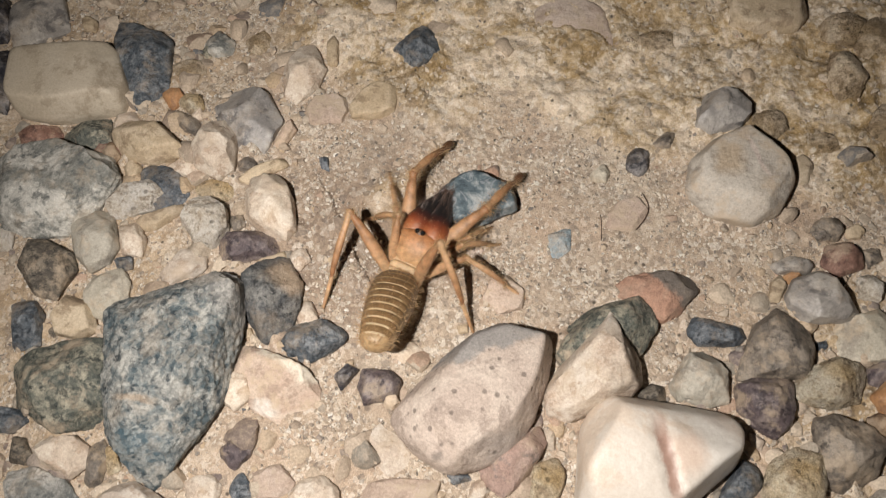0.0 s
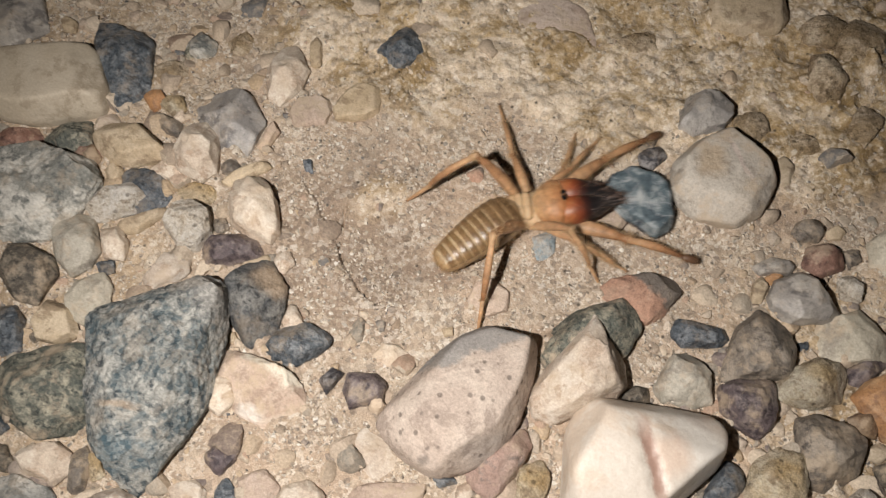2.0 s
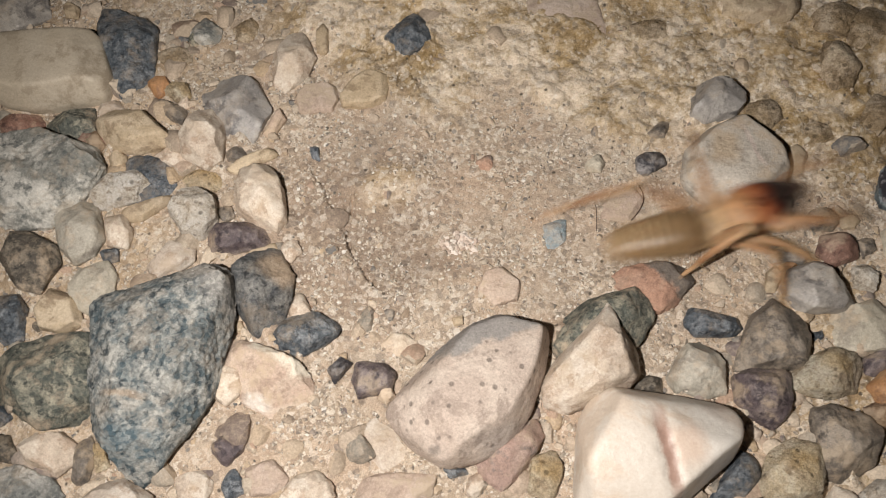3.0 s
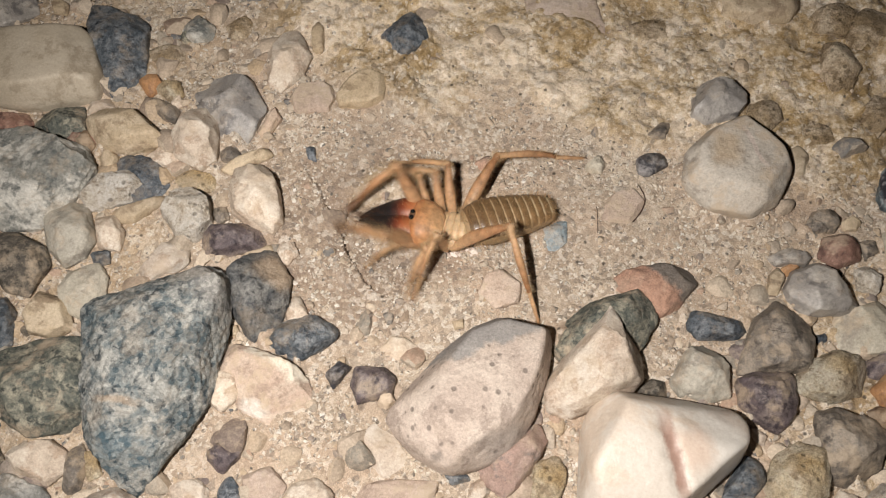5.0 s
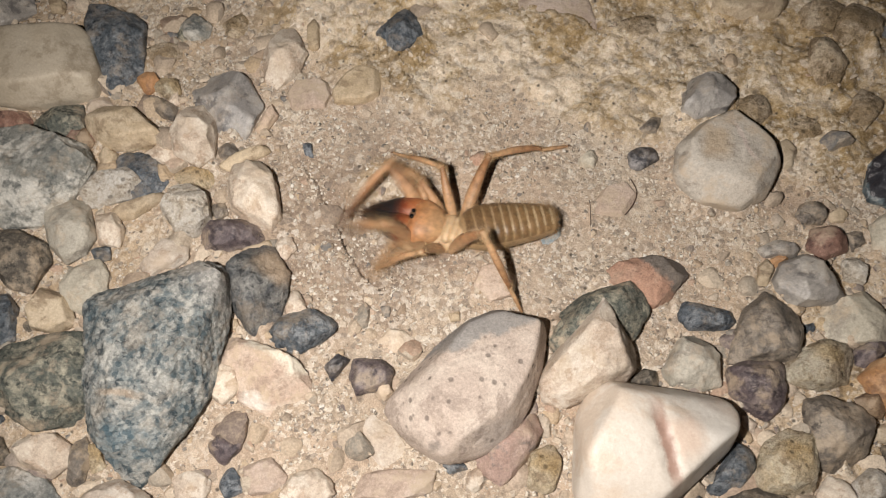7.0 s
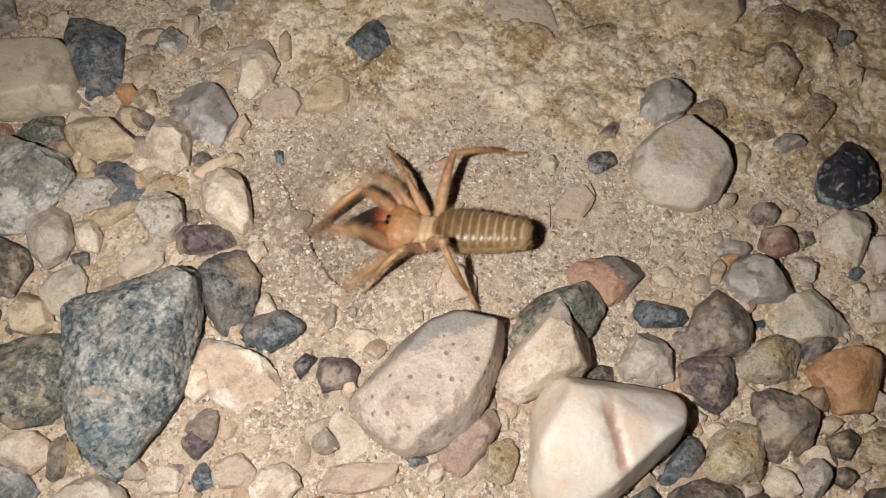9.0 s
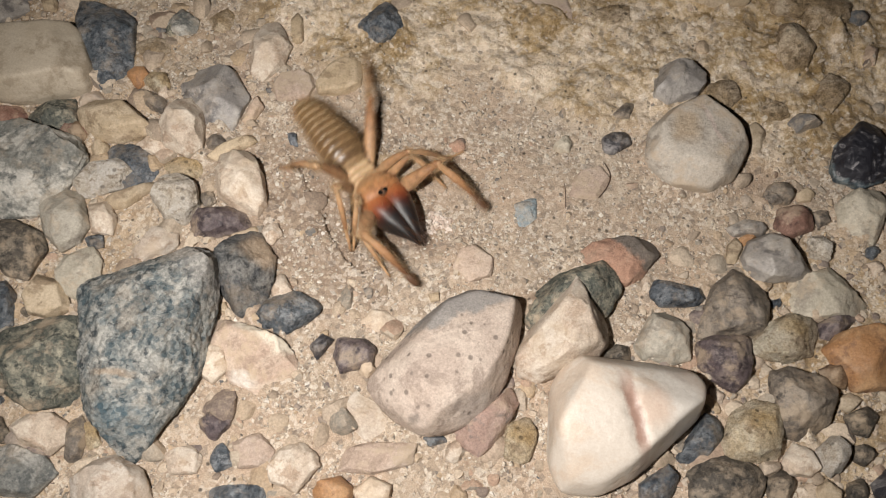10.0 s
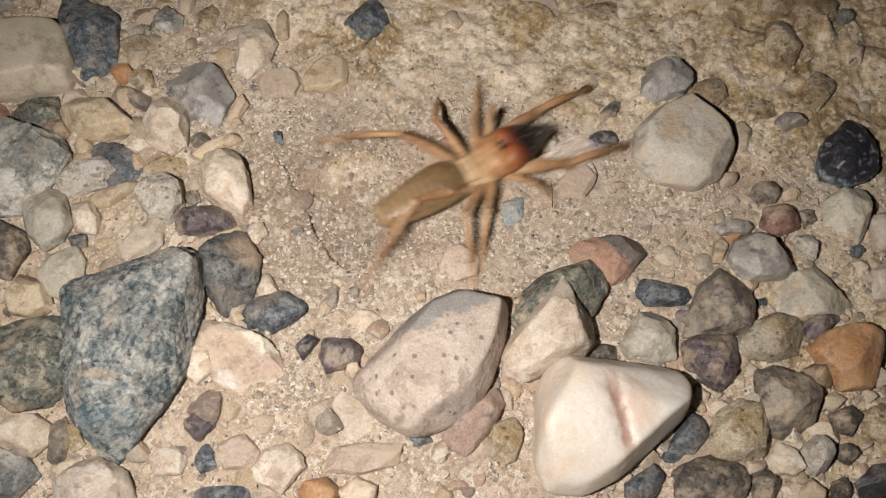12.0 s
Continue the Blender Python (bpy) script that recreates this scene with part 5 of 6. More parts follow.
def build_spider():
    root = new("camel_spider")
    tagged(root, "sandy-orange camel spider with dark jaws and banded abdomen, running over gravel", "camel spider")
    head_rows = smooth_profile([(0, 2.6, 1.6, -0.6), (1.4, 4.5, 3.1, 0), (3.8, 6.2, 4.3, 0.2), (6.4, 6.9, 4.7, 0.4), (8.4, 5.9, 4.0, 0.3), (9.6, 2.6, 1.6, 0.4)])
    head = mesh_part("head", *loft(head_rows, 24), HEAD, root, (0.5, 0, 9.5), "rounded orange head shield")
    mound = mesh_part("eye_mound", *loft(smooth_profile([(-1.2, 0.2, 0.1, 0), (-0.8, 0.9, 0.5, 0), (0.2, 1.4, 0.8, 0.1), (1.0, 0.8, 0.5, 0), (1.3, 0.1, 0.1, 0)], 3), 12), TIP, head, (7.6, 0, 4.5))
    for side in (1, -1):
        v, f = BALLS[2]
        mesh_part("eye", (v * 0.75).tolist(), f, EYE, mound, (0.2, 0.85 * side, 0.5), "shiny black eye")
    hairs(head, ring_points(head_rows[2:-2], 12, 3, 0.1), 1.7, 4, 0.032)
    for side in (1, -1):
        rows = smooth_profile([(0, 2.6, 3.0, 0), (2.0, 3.8, 4.4, 0.2), (5.8, 4.1, 4.9, 0.3), (9.8, 3.5, 4.1, 0.2), (13.6, 2.3, 2.6, 0.5), (17.0, 1.1, 1.2, 0.4), (19.8, 0.14, 0.18, -0.8)])
        jaw = mesh_part("jaw", *loft(rows, 18), JAW, root, (6.4, 3.4 * side, 8.9), "bulging jaw, red-brown with black fang")
        jaw.rotation_euler = (0, radians(-3), radians(-8.5 * side))
        fang = smooth_profile([(0, 0.9, 0.9, 0), (3, 1.0, 0.9, -0.4), (6, 0.5, 0.5, 0.2), (8, 0.1, 0.1, 0.9)])
        mesh_part("fang", *loft(fang, 10), TIP, jaw, (8.6, 0, -2.0), "black lower fang")
        hairs(jaw, ring_points(rows[4:14], 6, 5 + side, -0.4), 1.8, 7 + side, 0.036)
        hairs(jaw, [(p, (3.0, o[1], o[2])) for p, o in ring_points(rows[14:29], 8, 15 + side, -0.6)], 3.4, 17 + side, 0.05, "jaw_brush", DARK_HAIR)
    breast = smooth_profile([(-6, 2.8, 1.8, 0), (-4, 4.6, 2.6, 0), (0, 5.4, 3.2, 0), (5, 5.6, 3.2, 0), (9, 3.6, 2.2, 0)])
    mesh_part("breast", *loft(breast, 20), PALE, root, (0, 0, 6.6), "pale underside between the legs")
    for k, (x, w) in enumerate(((-1.4, 4.3), (-3.4, 4.0), (-5.2, 3.5))):
        plate = smooth_profile([(-1.3, w * 0.8, 0.8, 0), (-0.6, w, 1.5, 0.2), (0.6, w * 1.02, 1.6, 0.2), (1.3, w * 0.85, 0.9, 0)], 3)
        mesh_part("thorax_plate", *loft(plate, 18), PALE, root, (x, 0, 9.4), "pale thorax plate")
    belly_rows = smooth_profile([(0, 2.8, 2.2, 0), (-2.0, 4.9, 3.7, 0.1), (-5.5, 6.2, 4.7, 0.2), (-10.5, 6.3, 4.9, 0.2), (-17, 5.6, 4.4, 0), (-23, 4.6, 3.6, -0.2), (-26.4, 3.3, 2.6, -0.4), (-27.6, 1.2, 1.0, -0.5)])
    verts, faces = loft(belly_rows, 24)
    belly = mesh_part("abdomen", verts, [tuple(reversed(f)) for f in faces], MEMBRANE, root, (-4.0, 0, 9.0), "soft banded olive-brown abdomen")
    xs, ws, hs, zs = (np.array([r[k] for r in belly_rows][::-1]) for k in range(4))
    edges = np.linspace(-1.4, -25.8, 11) + np.array([0, -0.2, -0.4, -0.5, -0.5, -0.4, -0.3, -0.2, -0.1, 0, 0])
    for k in range(10):
        v, f, n = [], [], 17
        gap = 0.30 + 0.035 * k
        cols = np.linspace(edges[k] - 0.1, edges[k + 1] + gap, 5)
        for i, x in enumerate(cols):
            w, h, z = (float(np.interp(x, xs, q)) for q in (ws, hs, zs))
            proud = 0.045 if 0 < i < 4 else 0.03 if i == 4 else 0.012
            for j in range(n):
                swell = 1 + proud * (1 if 0 < j < n - 1 else 0.2)
                a = math.pi * (0.12 + 0.76 * j / (n - 1))
                c, s = math.cos(a), math.sin(a)
                v.append((x, w * math.copysign(abs(c) ** 0.85, c) * swell, z + h * s ** 0.85 * swell))
        for i in range(4):
            for j in range(n - 1):
                p = i * n + j
                f.append((p, p + 1, p + n + 1, p + n))
        mesh_part("back_plate", v, f, PLATE, belly, label="dark shiny back plate")
        v, f = [], []
        if k < 2:
            continue
        for x, raised in ((edges[k + 1] + gap + 0.05, 1.02), (edges[k + 1] + 0.6 * gap, 1.045), (edges[k + 1] + 0.1, 1.02)):
            w, h, z = (float(np.interp(x, xs, q)) for q in (ws, hs, zs))
            for j in range(n):
                a = math.pi * (0.31 + 0.38 * j / (n - 1))
                c, q = math.cos(a), math.sin(a)
                v.append((x - 0.5 * c * c, w * math.copysign(abs(c) ** 0.85, c) * raised, z + h * q ** 0.85 * raised))
        f = [(i * n + j, i * n + j + 1, i * n + n + j + 1, i * n + n + j) for i in range(2) for j in range(n - 1)]
        mesh_part("plate_rim", v, f, RIM, belly, label="pale rim of a back plate")
    hairs(belly, ring_points(belly_rows[3:], 26, 21, -0.5), 2.2, 22, 0.045)
    return root, belly


def build_limb(root, kind, upper, lower, thick):
    """Thigh, shin and foot, each along its own x axis."""
    hide = PALP if kind == "palp" else LIMB
    k = thick
    thigh_rows = smooth_profile([(-1.6, 0.9 * k, 0.9 * k, 0), (0.12 * upper, 1.1 * k, 1.0 * k, 0.02 * upper), (0.42 * upper, 1.28 * k, 1.15 * k, 0.05 * upper), (0.78 * upper, 0.9 * k, 0.9 * k, 0.04 * upper), (0.93 * upper, 0.68 * k, 0.68 * k, 0.01 * upper), (upper, 0.8 * k, 0.78 * k, 0), (upper + 0.55 * k, 0.35 * k, 0.35 * k, 0)])
    thigh = mesh_part(kind + "_thigh", *loft(thigh_rows, 14, 0.95), LIMB, root)
    end = 0.66 * lower if kind != "palp" else 0.78 * lower
    shin_rows = smooth_profile([(-0.6 * k, 0.3 * k, 0.3 * k, 0), (0, 0.76 * k, 0.74 * k, 0), (0.1 * lower, 0.6 * k, 0.58 * k, 0.015 * lower), (0.32 * lower, 0.74 * k, 0.72 * k, 0.04 * lower), (0.56 * lower, 0.55 * k, 0.54 * k, 0.03 * lower), (end, 0.38 * k, 0.38 * k, 0)])
    shin = mesh_part(kind + "_shin", *loft(shin_rows, 14, 0.95), hide if kind == "palp" else LIMB, root)
    rest = lower - end
    if kind == "palp":
        foot_rows = smooth_profile([(-0.3, 0.4 * k, 0.4 * k, 0), (0.3 * rest, 0.72 * k, 0.7 * k, 0), (0.8 * rest, 0.62 * k, 0.6 * k, 0), (rest, 0.15 * k, 0.15 * k, 0)])
        foot = mesh_part("palp_tip", *loft(foot_rows, 12), TIP, shin, (end, 0, 0), "dark blunt feeler tip")
    else:
        foot_rows = smooth_profile([(-0.3, 0.45 * k, 0.45 * k, 0), (0.4 * rest, 0.42 * k, 0.42 * k, 0), (0.85 * rest, 0.3 * k, 0.3 * k, 0), (rest, 0.12 * k, 0.12 * k, 0)])
        foot = mesh_part("foot", *loft(foot_rows, 10), LIMB, shin, (end, 0, 0))
        for side in (1, -1):
            claw = smooth_profile([(0, 0.14, 0.14, 0), (0.9, 0.12, 0.12, 0.2), (1.8, 0.04, 0.04, -0.5)], 3)
            ob = mesh_part("claw", *loft(claw, 6), TIP, shin, (lower - 0.2, 0, 0))
            ob.rotation_euler = (0, 0, radians(22 * side))
    hairs(thigh, ring_points(thigh_rows[2:-2], 15, 31, -1.5), 1.3 if kind == "leg" else 1.9, 32, 0.028)
    hairs(shin, ring_points(shin_rows[3:], 16, 33, -1.5), 1.5 if kind == "leg" else 2.5, 34, 0.028)
    hairs(foot, ring_points(foot_rows[2:-1], 5, 35, -1.5), 1.2, 36, 0.035)
    return thigh, shin


spider, abdomen = build_spider()
# name: hip, thigh and shin lengths, thickness, in mm
BUILD = {"P": ((9.0, 5.0, 7.0), 17.5, 21.0, 1.6), "1": ((6.6, 5.2, 6.2), 11.5, 14.5, 0.85), "2": ((3.2, 5.2, 6.0), 12.5, 17.5, 1.05), "3": ((0.0, 4.8, 6.0), 15.0, 21.5, 1.12), "4": ((-3.0, 4.2, 6.4), 20.0, 29.0, 1.38)}
FITTED = {}
for key, (hip, upper, lower, thick) in BUILD.items():
    for letter, side in (("L", 1), ("R", -1)):
        name = "P" + letter if key == "P" else letter + key
        FITTED[name] = (Vector((hip[0], hip[1] * side, hip[2])), upper, lower, build_limb(spider, "palp" if key == "P" else "leg", upper, lower, thick))

STANCES = []


def stance(t, x, y, heading, bend, rise, dip, **limbs):
    """Where the animal is at t seconds: its waist (mm), heading and the abdomen's bend and rise, how far the
    head dips (degrees), and for each limb the knee and the foot on the ground plan (mm)."""
    STANCES.append((t, x, y, heading, bend, rise, limbs, dip))


stance(0, 43.2, 97.6, 71, 14, 28, 0, PL=(42.1, 126.1, 50.0, 140.2), PR=(61.5, 113.1, 71.8, 132.2), L1=(40.1, 117.5, 39.7, 133.5), L2=(37.6, 113.6, 32.8, 128.7), L3=(32.6, 119.3, 27.8, 113.8), L4=(31.6, 106.6, 21.2, 84.2), R1=(57.7, 105.6, 64.7, 115.7), R2=(60.9, 105.1, 67.7, 110.3), R3=(64.7, 98.8, 76.4, 94.4), R4=(56.0, 95.2, 63.4, 82.8))
stance(0.5, 46.3, 100.7, 67, 15, 27, 0, PL=(46.2, 133.4, 54.0, 144.8), PR=(66.8, 116.7, 82.7, 132.9), L3=(30.4, 119.1, 27.9, 113.4), L4=(34.7, 103.7, 20.7, 84.5), R1=(61.4, 108.9, 70.9, 121.3), R2=(63.2, 106.6, 73.6, 118.9), R3=(65.4, 100.9, 76.3, 86.4), R4=(53.2, 94.3, 62.8, 82.6))
stance(1, 57.0, 114.6, 48, 18, -8, 0, PL=(66.9, 142.4, 87.4, 153.7), PR=(77.3, 116.8, 103.7, 125.3), L1=(59.4, 135.6, 65.9, 149.5), L2=(58.2, 131.7, 62.1, 144.9), L3=(33.4, 121.9, 27.6, 111.5), L4=(40.7, 106.7, 20.9, 84.4), R1=(72.7, 115.3, 84.3, 121.7), R2=(70.8, 110.6, 79.4, 111.6), R3=(67.6, 104.2, 73.8, 85.7), R4=(58.8, 99.6, 64.5, 83.7))
stance(1.5, 68.5, 122.1, 16, 36, -8, 0, PL=(85.2, 141.5, 111.2, 156.3), PR=(93.2, 115.8, 120.7, 115.9), L1=(79.6, 138.9, 89.1, 151.0), L2=(81.5, 136.2, 85.8, 148.5), L3=(67.2, 134.4, 64.1, 163.1), L4=(43.1, 127.2, 34.7, 124.3), R1=(85.3, 116.5, 99.2, 118.6), R2=(81.6, 114.3, 89.7, 109.8), R3=(79.5, 110.5, 93.6, 98.9), R4=(67.0, 102.9, 65.4, 84.6))
stance(2, 79.4, 120.0, 12, 30, -8, 0, PL=(99.9, 140.8, 120.4, 155.8), PR=(101.7, 114.5, 133.7, 110.0), L1=(88.8, 135.6, 91.5, 151.8), L2=(91.2, 135.9, 98.5, 149.6), L3=(76.4, 127.5, 65.8, 163.3), L4=(56.2, 127.4, 43.6, 122.2), R1=(94.1, 110.1, 108.2, 107.7), R2=(89.5, 110.4, 105.0, 109.0), R3=(87.1, 111.8, 100.5, 103.2), R4=(69.2, 102.7, 68.4, 84.2))
stance(2.5, 113.6, 122.3, 8, 2, -8, 0, PL=(138.1, 141.3, 164.0, 145.0), PR=(135.7, 114.9, 170.9, 123.8), L1=(126.8, 139.0, 134.5, 152.7), L2=(119.6, 136.2, 124.4, 149.4), L3=(111.7, 131.5, 114.1, 159.4), L4=(95.4, 138.9, 82.5, 139.9), R1=(128.0, 115.7, 141.6, 115.9), R2=(124.9, 113.6, 132.0, 111.2), R3=(118.1, 107.6, 117.2, 90.1), R4=(102.1, 109.0, 78.4, 87.7))
stance(2.8, 149.1, 128.0, 11, -1, -8, 0, L3=(139.8, 138.2, 129.8, 153.5), L4=(135.3, 147.1, 113.0, 147.4), R3=(151.2, 118.1, 163.0, 107.8), R4=(122.1, 109.4, 98.2, 99.8))
stance(3, 128.4, 117.6, 31, -16, -8, 0, PL=(155.1, 145.4, 175.1, 152.3), PR=(153.4, 119.9, 171.3, 129.4), L1=(137.3, 137.5, 142.3, 152.7), L2=(135.7, 137.3, 139.1, 154.3), L3=(123.0, 130.2, 121.4, 154.1), L4=(109.0, 124.8, 79.1, 117.2), R1=(147.1, 115.7, 162.4, 112.7), R2=(145.5, 113.8, 160.8, 110.8), R3=(139.2, 106.3, 148.4, 95.9), R4=(130.3, 110.2, 117.4, 102.0))
stance(3.1, 111.7, 112.4, 78, -50, -8, 0, PL=(105.7, 131.7, 108.1, 148.6), PR=(129.3, 134.7, 132.3, 153.2), L4=(95.2, 117.0, 76.3, 119.1), R3=(128.8, 111.7, 144.3, 105.0), R4=(109.4, 94.5, 114.0, 83.1))
stance(3.2, 107.5, 113.8, 110, -67, 3, 0, PL=(91.5, 130.0, 85.0, 143.0), PR=(111.9, 138.1, 117.8, 151.0), L4=(80.7, 102.4, 70.3, 88.7), R3=(125.9, 116.5, 139.3, 115.0), R4=(115.2, 98.5, 123.4, 86.5))
stance(4.8, 63.6, 115.7, 200, 2, -8, 3, PL=(47.6, 100.4, 29.1, 100.8), PR=(46.1, 112.1, 27.2, 112.6), L1=(50.8, 99.2, 31.5, 103.8), L2=(59.5, 101.9, 54.4, 81.9), L3=(69.8, 103.2, 80.9, 88.3), L4=(72.8, 103.6, 81.6, 88.4), R1=(47.9, 122.9, 35.8, 127.8), R2=(50.5, 126.8, 36.9, 131.8), R3=(53.4, 129.0, 34.8, 124.0), R4=(70.5, 133.1, 81.5, 155.3))
stance(5, 54.5, 108.5, 173, 31, -7, 17, PL=(44.9, 98.5, 24.0, 106.2), PR=(36.1, 117.8, 27.2, 112.7), L1=(40.2, 99.5, 33.3, 97.3), L2=(48.4, 94.1, 45.3, 88.8), L3=(51.4, 94.4, 47.5, 89.1), L4=(71.3, 103.4, 81.7, 86.1), R1=(44.0, 122.4, 37.2, 129.9), R2=(46.1, 124.5, 36.7, 128.0), R3=(52.5, 123.5, 36.4, 129.8), R4=(67.4, 132.7, 91.5, 138.8))
stance(5.5, 51.2, 107.7, 178, 21, -8, 11, PL=(40.4, 103.2, 17.7, 106.2), PR=(34.0, 121.1, 23.0, 119.3), L1=(38.9, 97.7, 36.5, 91.0), L2=(49.1, 94.1, 44.7, 88.7), L3=(41.0, 93.1, 41.3, 89.1), L4=(66.9, 101.2, 85.3, 86.5), R1=(42.4, 122.2, 34.2, 128.6), R2=(44.0, 122.4, 35.5, 130.7), R3=(48.5, 117.6, 35.8, 132.1), R4=(63.0, 131.7, 90.6, 141.0))
stance(6, 50.9, 107.4, 179, 16, -3, 6, PL=(37.5, 106.9, 19.8, 113.8), PR=(35.2, 123.4, 20.9, 121.2), L1=(40.6, 95.6, 36.0, 93.5), L2=(49.1, 93.4, 44.7, 88.8), L4=(67.8, 100.6, 85.7, 84.9), R3=(46.8, 118.6, 35.8, 132.6), R4=(63.2, 127.9, 90.3, 141.4))
stance(6.5, 56.7, 107.6, 161, 26, -1, 11, PL=(41.2, 103.5, 26.3, 110.3), PR=(34.1, 122.8, 26.9, 112.5), L1=(42.5, 99.5, 36.5, 90.7), L2=(46.7, 95.9, 32.3, 98.6), L3=(49.8, 94.6, 37.2, 96.6), L4=(71.7, 99.7, 85.7, 84.8), R3=(54.6, 120.0, 37.0, 132.4), R4=(66.6, 126.0, 89.4, 141.0))
stance(7, 55.7, 106.0, 166, 30, -2, 18, PL=(42.5, 100.6, 26.9, 105.0), PR=(38.4, 120.2, 27.9, 108.6), L1=(42.6, 99.8, 35.6, 92.4), L2=(46.0, 96.9, 36.3, 92.5), L4=(67.8, 97.8, 78.5, 86.6), R3=(54.2, 120.3, 37.4, 131.9), R4=(66.1, 129.0, 88.6, 140.8))
stance(8.8, 57.4, 109.3, 180, -18, 17, 27, PL=(43.6, 99.1, 28.2, 102.8), PR=(41.1, 116.7, 29.2, 106.5), L1=(45.1, 99.2, 37.6, 91.5), L2=(50.0, 98.0, 39.2, 91.6), L4=(67.4, 96.5, 76.4, 87.9), R3=(54.0, 118.1, 43.9, 137.0), R4=(67.7, 129.0, 86.2, 139.7))
stance(9, 59.2, 106.9, 171, 5, 14, 25, PL=(44.2, 101.0, 26.4, 104.5), PR=(43.9, 115.3, 28.5, 106.5), L1=(46.3, 97.7, 36.4, 84.5), L2=(52.7, 96.7, 36.9, 91.4), L3=(56.0, 95.3, 43.8, 88.7), L4=(68.5, 96.7, 77.6, 86.3), R1=(48.3, 119.5, 39.9, 128.8), R2=(49.9, 119.6, 43.0, 131.1), R3=(55.0, 118.3, 44.8, 137.4), R4=(68.7, 129.3, 87.3, 140.0))
stance(9.5, 55.2, 122.3, 213, 7, -8, 32, PL=(51.2, 104.8, 38.1, 88.9), PR=(37.0, 114.9, 31.6, 96.7), L1=(55.1, 105.2, 54.8, 98.3), L2=(57.8, 102.0, 56.6, 96.7), L3=(60.1, 107.4, 65.7, 90.7), L4=(73.0, 127.9, 94.9, 119.6), R1=(40.2, 127.3, 29.1, 126.6), R2=(41.8, 127.5, 31.1, 127.2), R3=(46.9, 126.1, 30.8, 129.1), R4=(48.8, 137.9, 70.4, 167.6))
stance(9.8, 40.6, 123.4, 297, -21, -5, 32, PL=(60.9, 103.5, 57.0, 87.7), PR=(40.2, 97.9, 47.9, 85.1), L1=(57.3, 115.7, 61.4, 107.4), L4=(52.7, 136.1, 71.5, 149.4), R3=(34.9, 113.3, 27.0, 105.7), R4=(29.5, 127.8, 19.9, 139.8))
stance(10, 36.9, 115.9, 315, -0, 3, 6, PL=(59.0, 116.2, 73.4, 110.6), PR=(42.4, 93.1, 55.7, 85.2), L1=(52.0, 120.1, 67.7, 134.2), L2=(53.6, 121.2, 60.5, 118.8), L3=(48.7, 120.7, 61.3, 128.6), L4=(37.7, 127.2, 30.5, 164.1), R1=(39.1, 94.5, 47.3, 88.5), R2=(36.8, 99.5, 35.8, 96.0), R3=(32.1, 99.0, 35.0, 96.0), R4=(28.9, 110.3, 10.4, 119.8))
stance(10.5, 34.4, 108.2, 356, -45, -5, 6, PL=(49.1, 122.2, 64.7, 134.1), PR=(48.9, 96.7, 65.8, 95.8), L1=(53.5, 119.8, 58.7, 117.1), L2=(47.4, 122.1, 57.5, 137.2), L3=(39.7, 117.5, 47.8, 130.7), L4=(28.5, 131.7, 2.9, 151.0), R1=(44.5, 94.5, 53.6, 88.7), R2=(38.0, 100.9, 35.4, 96.2), R3=(39.8, 99.3, 41.7, 92.4), R4=(30.8, 111.0, 10.1, 108.3))
stance(11, 35.6, 105.5, 10, -62, -5, 6, PL=(53.4, 116.3, 76.0, 123.7), PR=(47.9, 95.2, 69.0, 97.4), L1=(51.2, 114.2, 60.5, 119.5), L2=(46.8, 123.1, 57.0, 137.5), L3=(40.8, 118.7, 49.1, 130.0), L4=(27.2, 132.6, -1.3, 149.4), R1=(48.0, 94.3, 67.9, 92.9), R2=(38.5, 100.3, 32.8, 95.4), R3=(38.2, 96.8, 39.7, 92.6), R4=(31.5, 109.4, 9.5, 106.6))
stance(11.5, 41.4, 104.5, 34, -68, -8, 6, PL=(65.9, 127.4, 83.8, 125.9), PR=(61.8, 100.5, 84.5, 111.9), L1=(52.5, 128.8, 60.3, 136.6), L2=(47.8, 126.4, 56.7, 137.3), L3=(46.4, 124.4, 55.0, 137.1), L4=(29.0, 130.2, 2.8, 147.0), R1=(55.3, 101.5, 46.4, 93.7), R2=(52.4, 99.5, 45.7, 92.8), R3=(43.7, 93.4, 44.1, 80.7), R4=(30.8, 101.7, 10.7, 103.5))
stance(11.7, 43.8, 104.8, 38, -66, -8, 5, PL=(68.5, 127.8, 88.0, 126.5), PR=(65.0, 101.5, 89.5, 112.5), L4=(30.0, 130.2, 4.0, 146.5), R4=(32.0, 101.5, 12.0, 103.0))
stance(11.8, 53.6, 110.8, 40, -34, -8, 3)
stance(11.9, 64.5, 117.2, 33, -8, -8, 1, PL=(84.0, 144.0, 106.0, 152.0), PR=(87.0, 110.5, 112.0, 128.0))
stance(12, 72.3, 121.5, 35, -1, -8, 0, PL=(90.7, 150.1, 113.8, 161.7), PR=(95.2, 115.0, 120.6, 137.9), L1=(74.9, 130.6, 76.4, 142.7), L2=(70.5, 139.9, 71.4, 164.3), L3=(62.5, 129.3, 59.2, 150.1), L4=(45.5, 126.5, 25.1, 129.8), R1=(87.1, 116.9, 96.4, 118.3), R2=(77.0, 110.4, 76.4, 92.9), R3=(70.3, 104.4, 75.2, 87.6), R4=(50.9, 100.7, 43.8, 84.5))


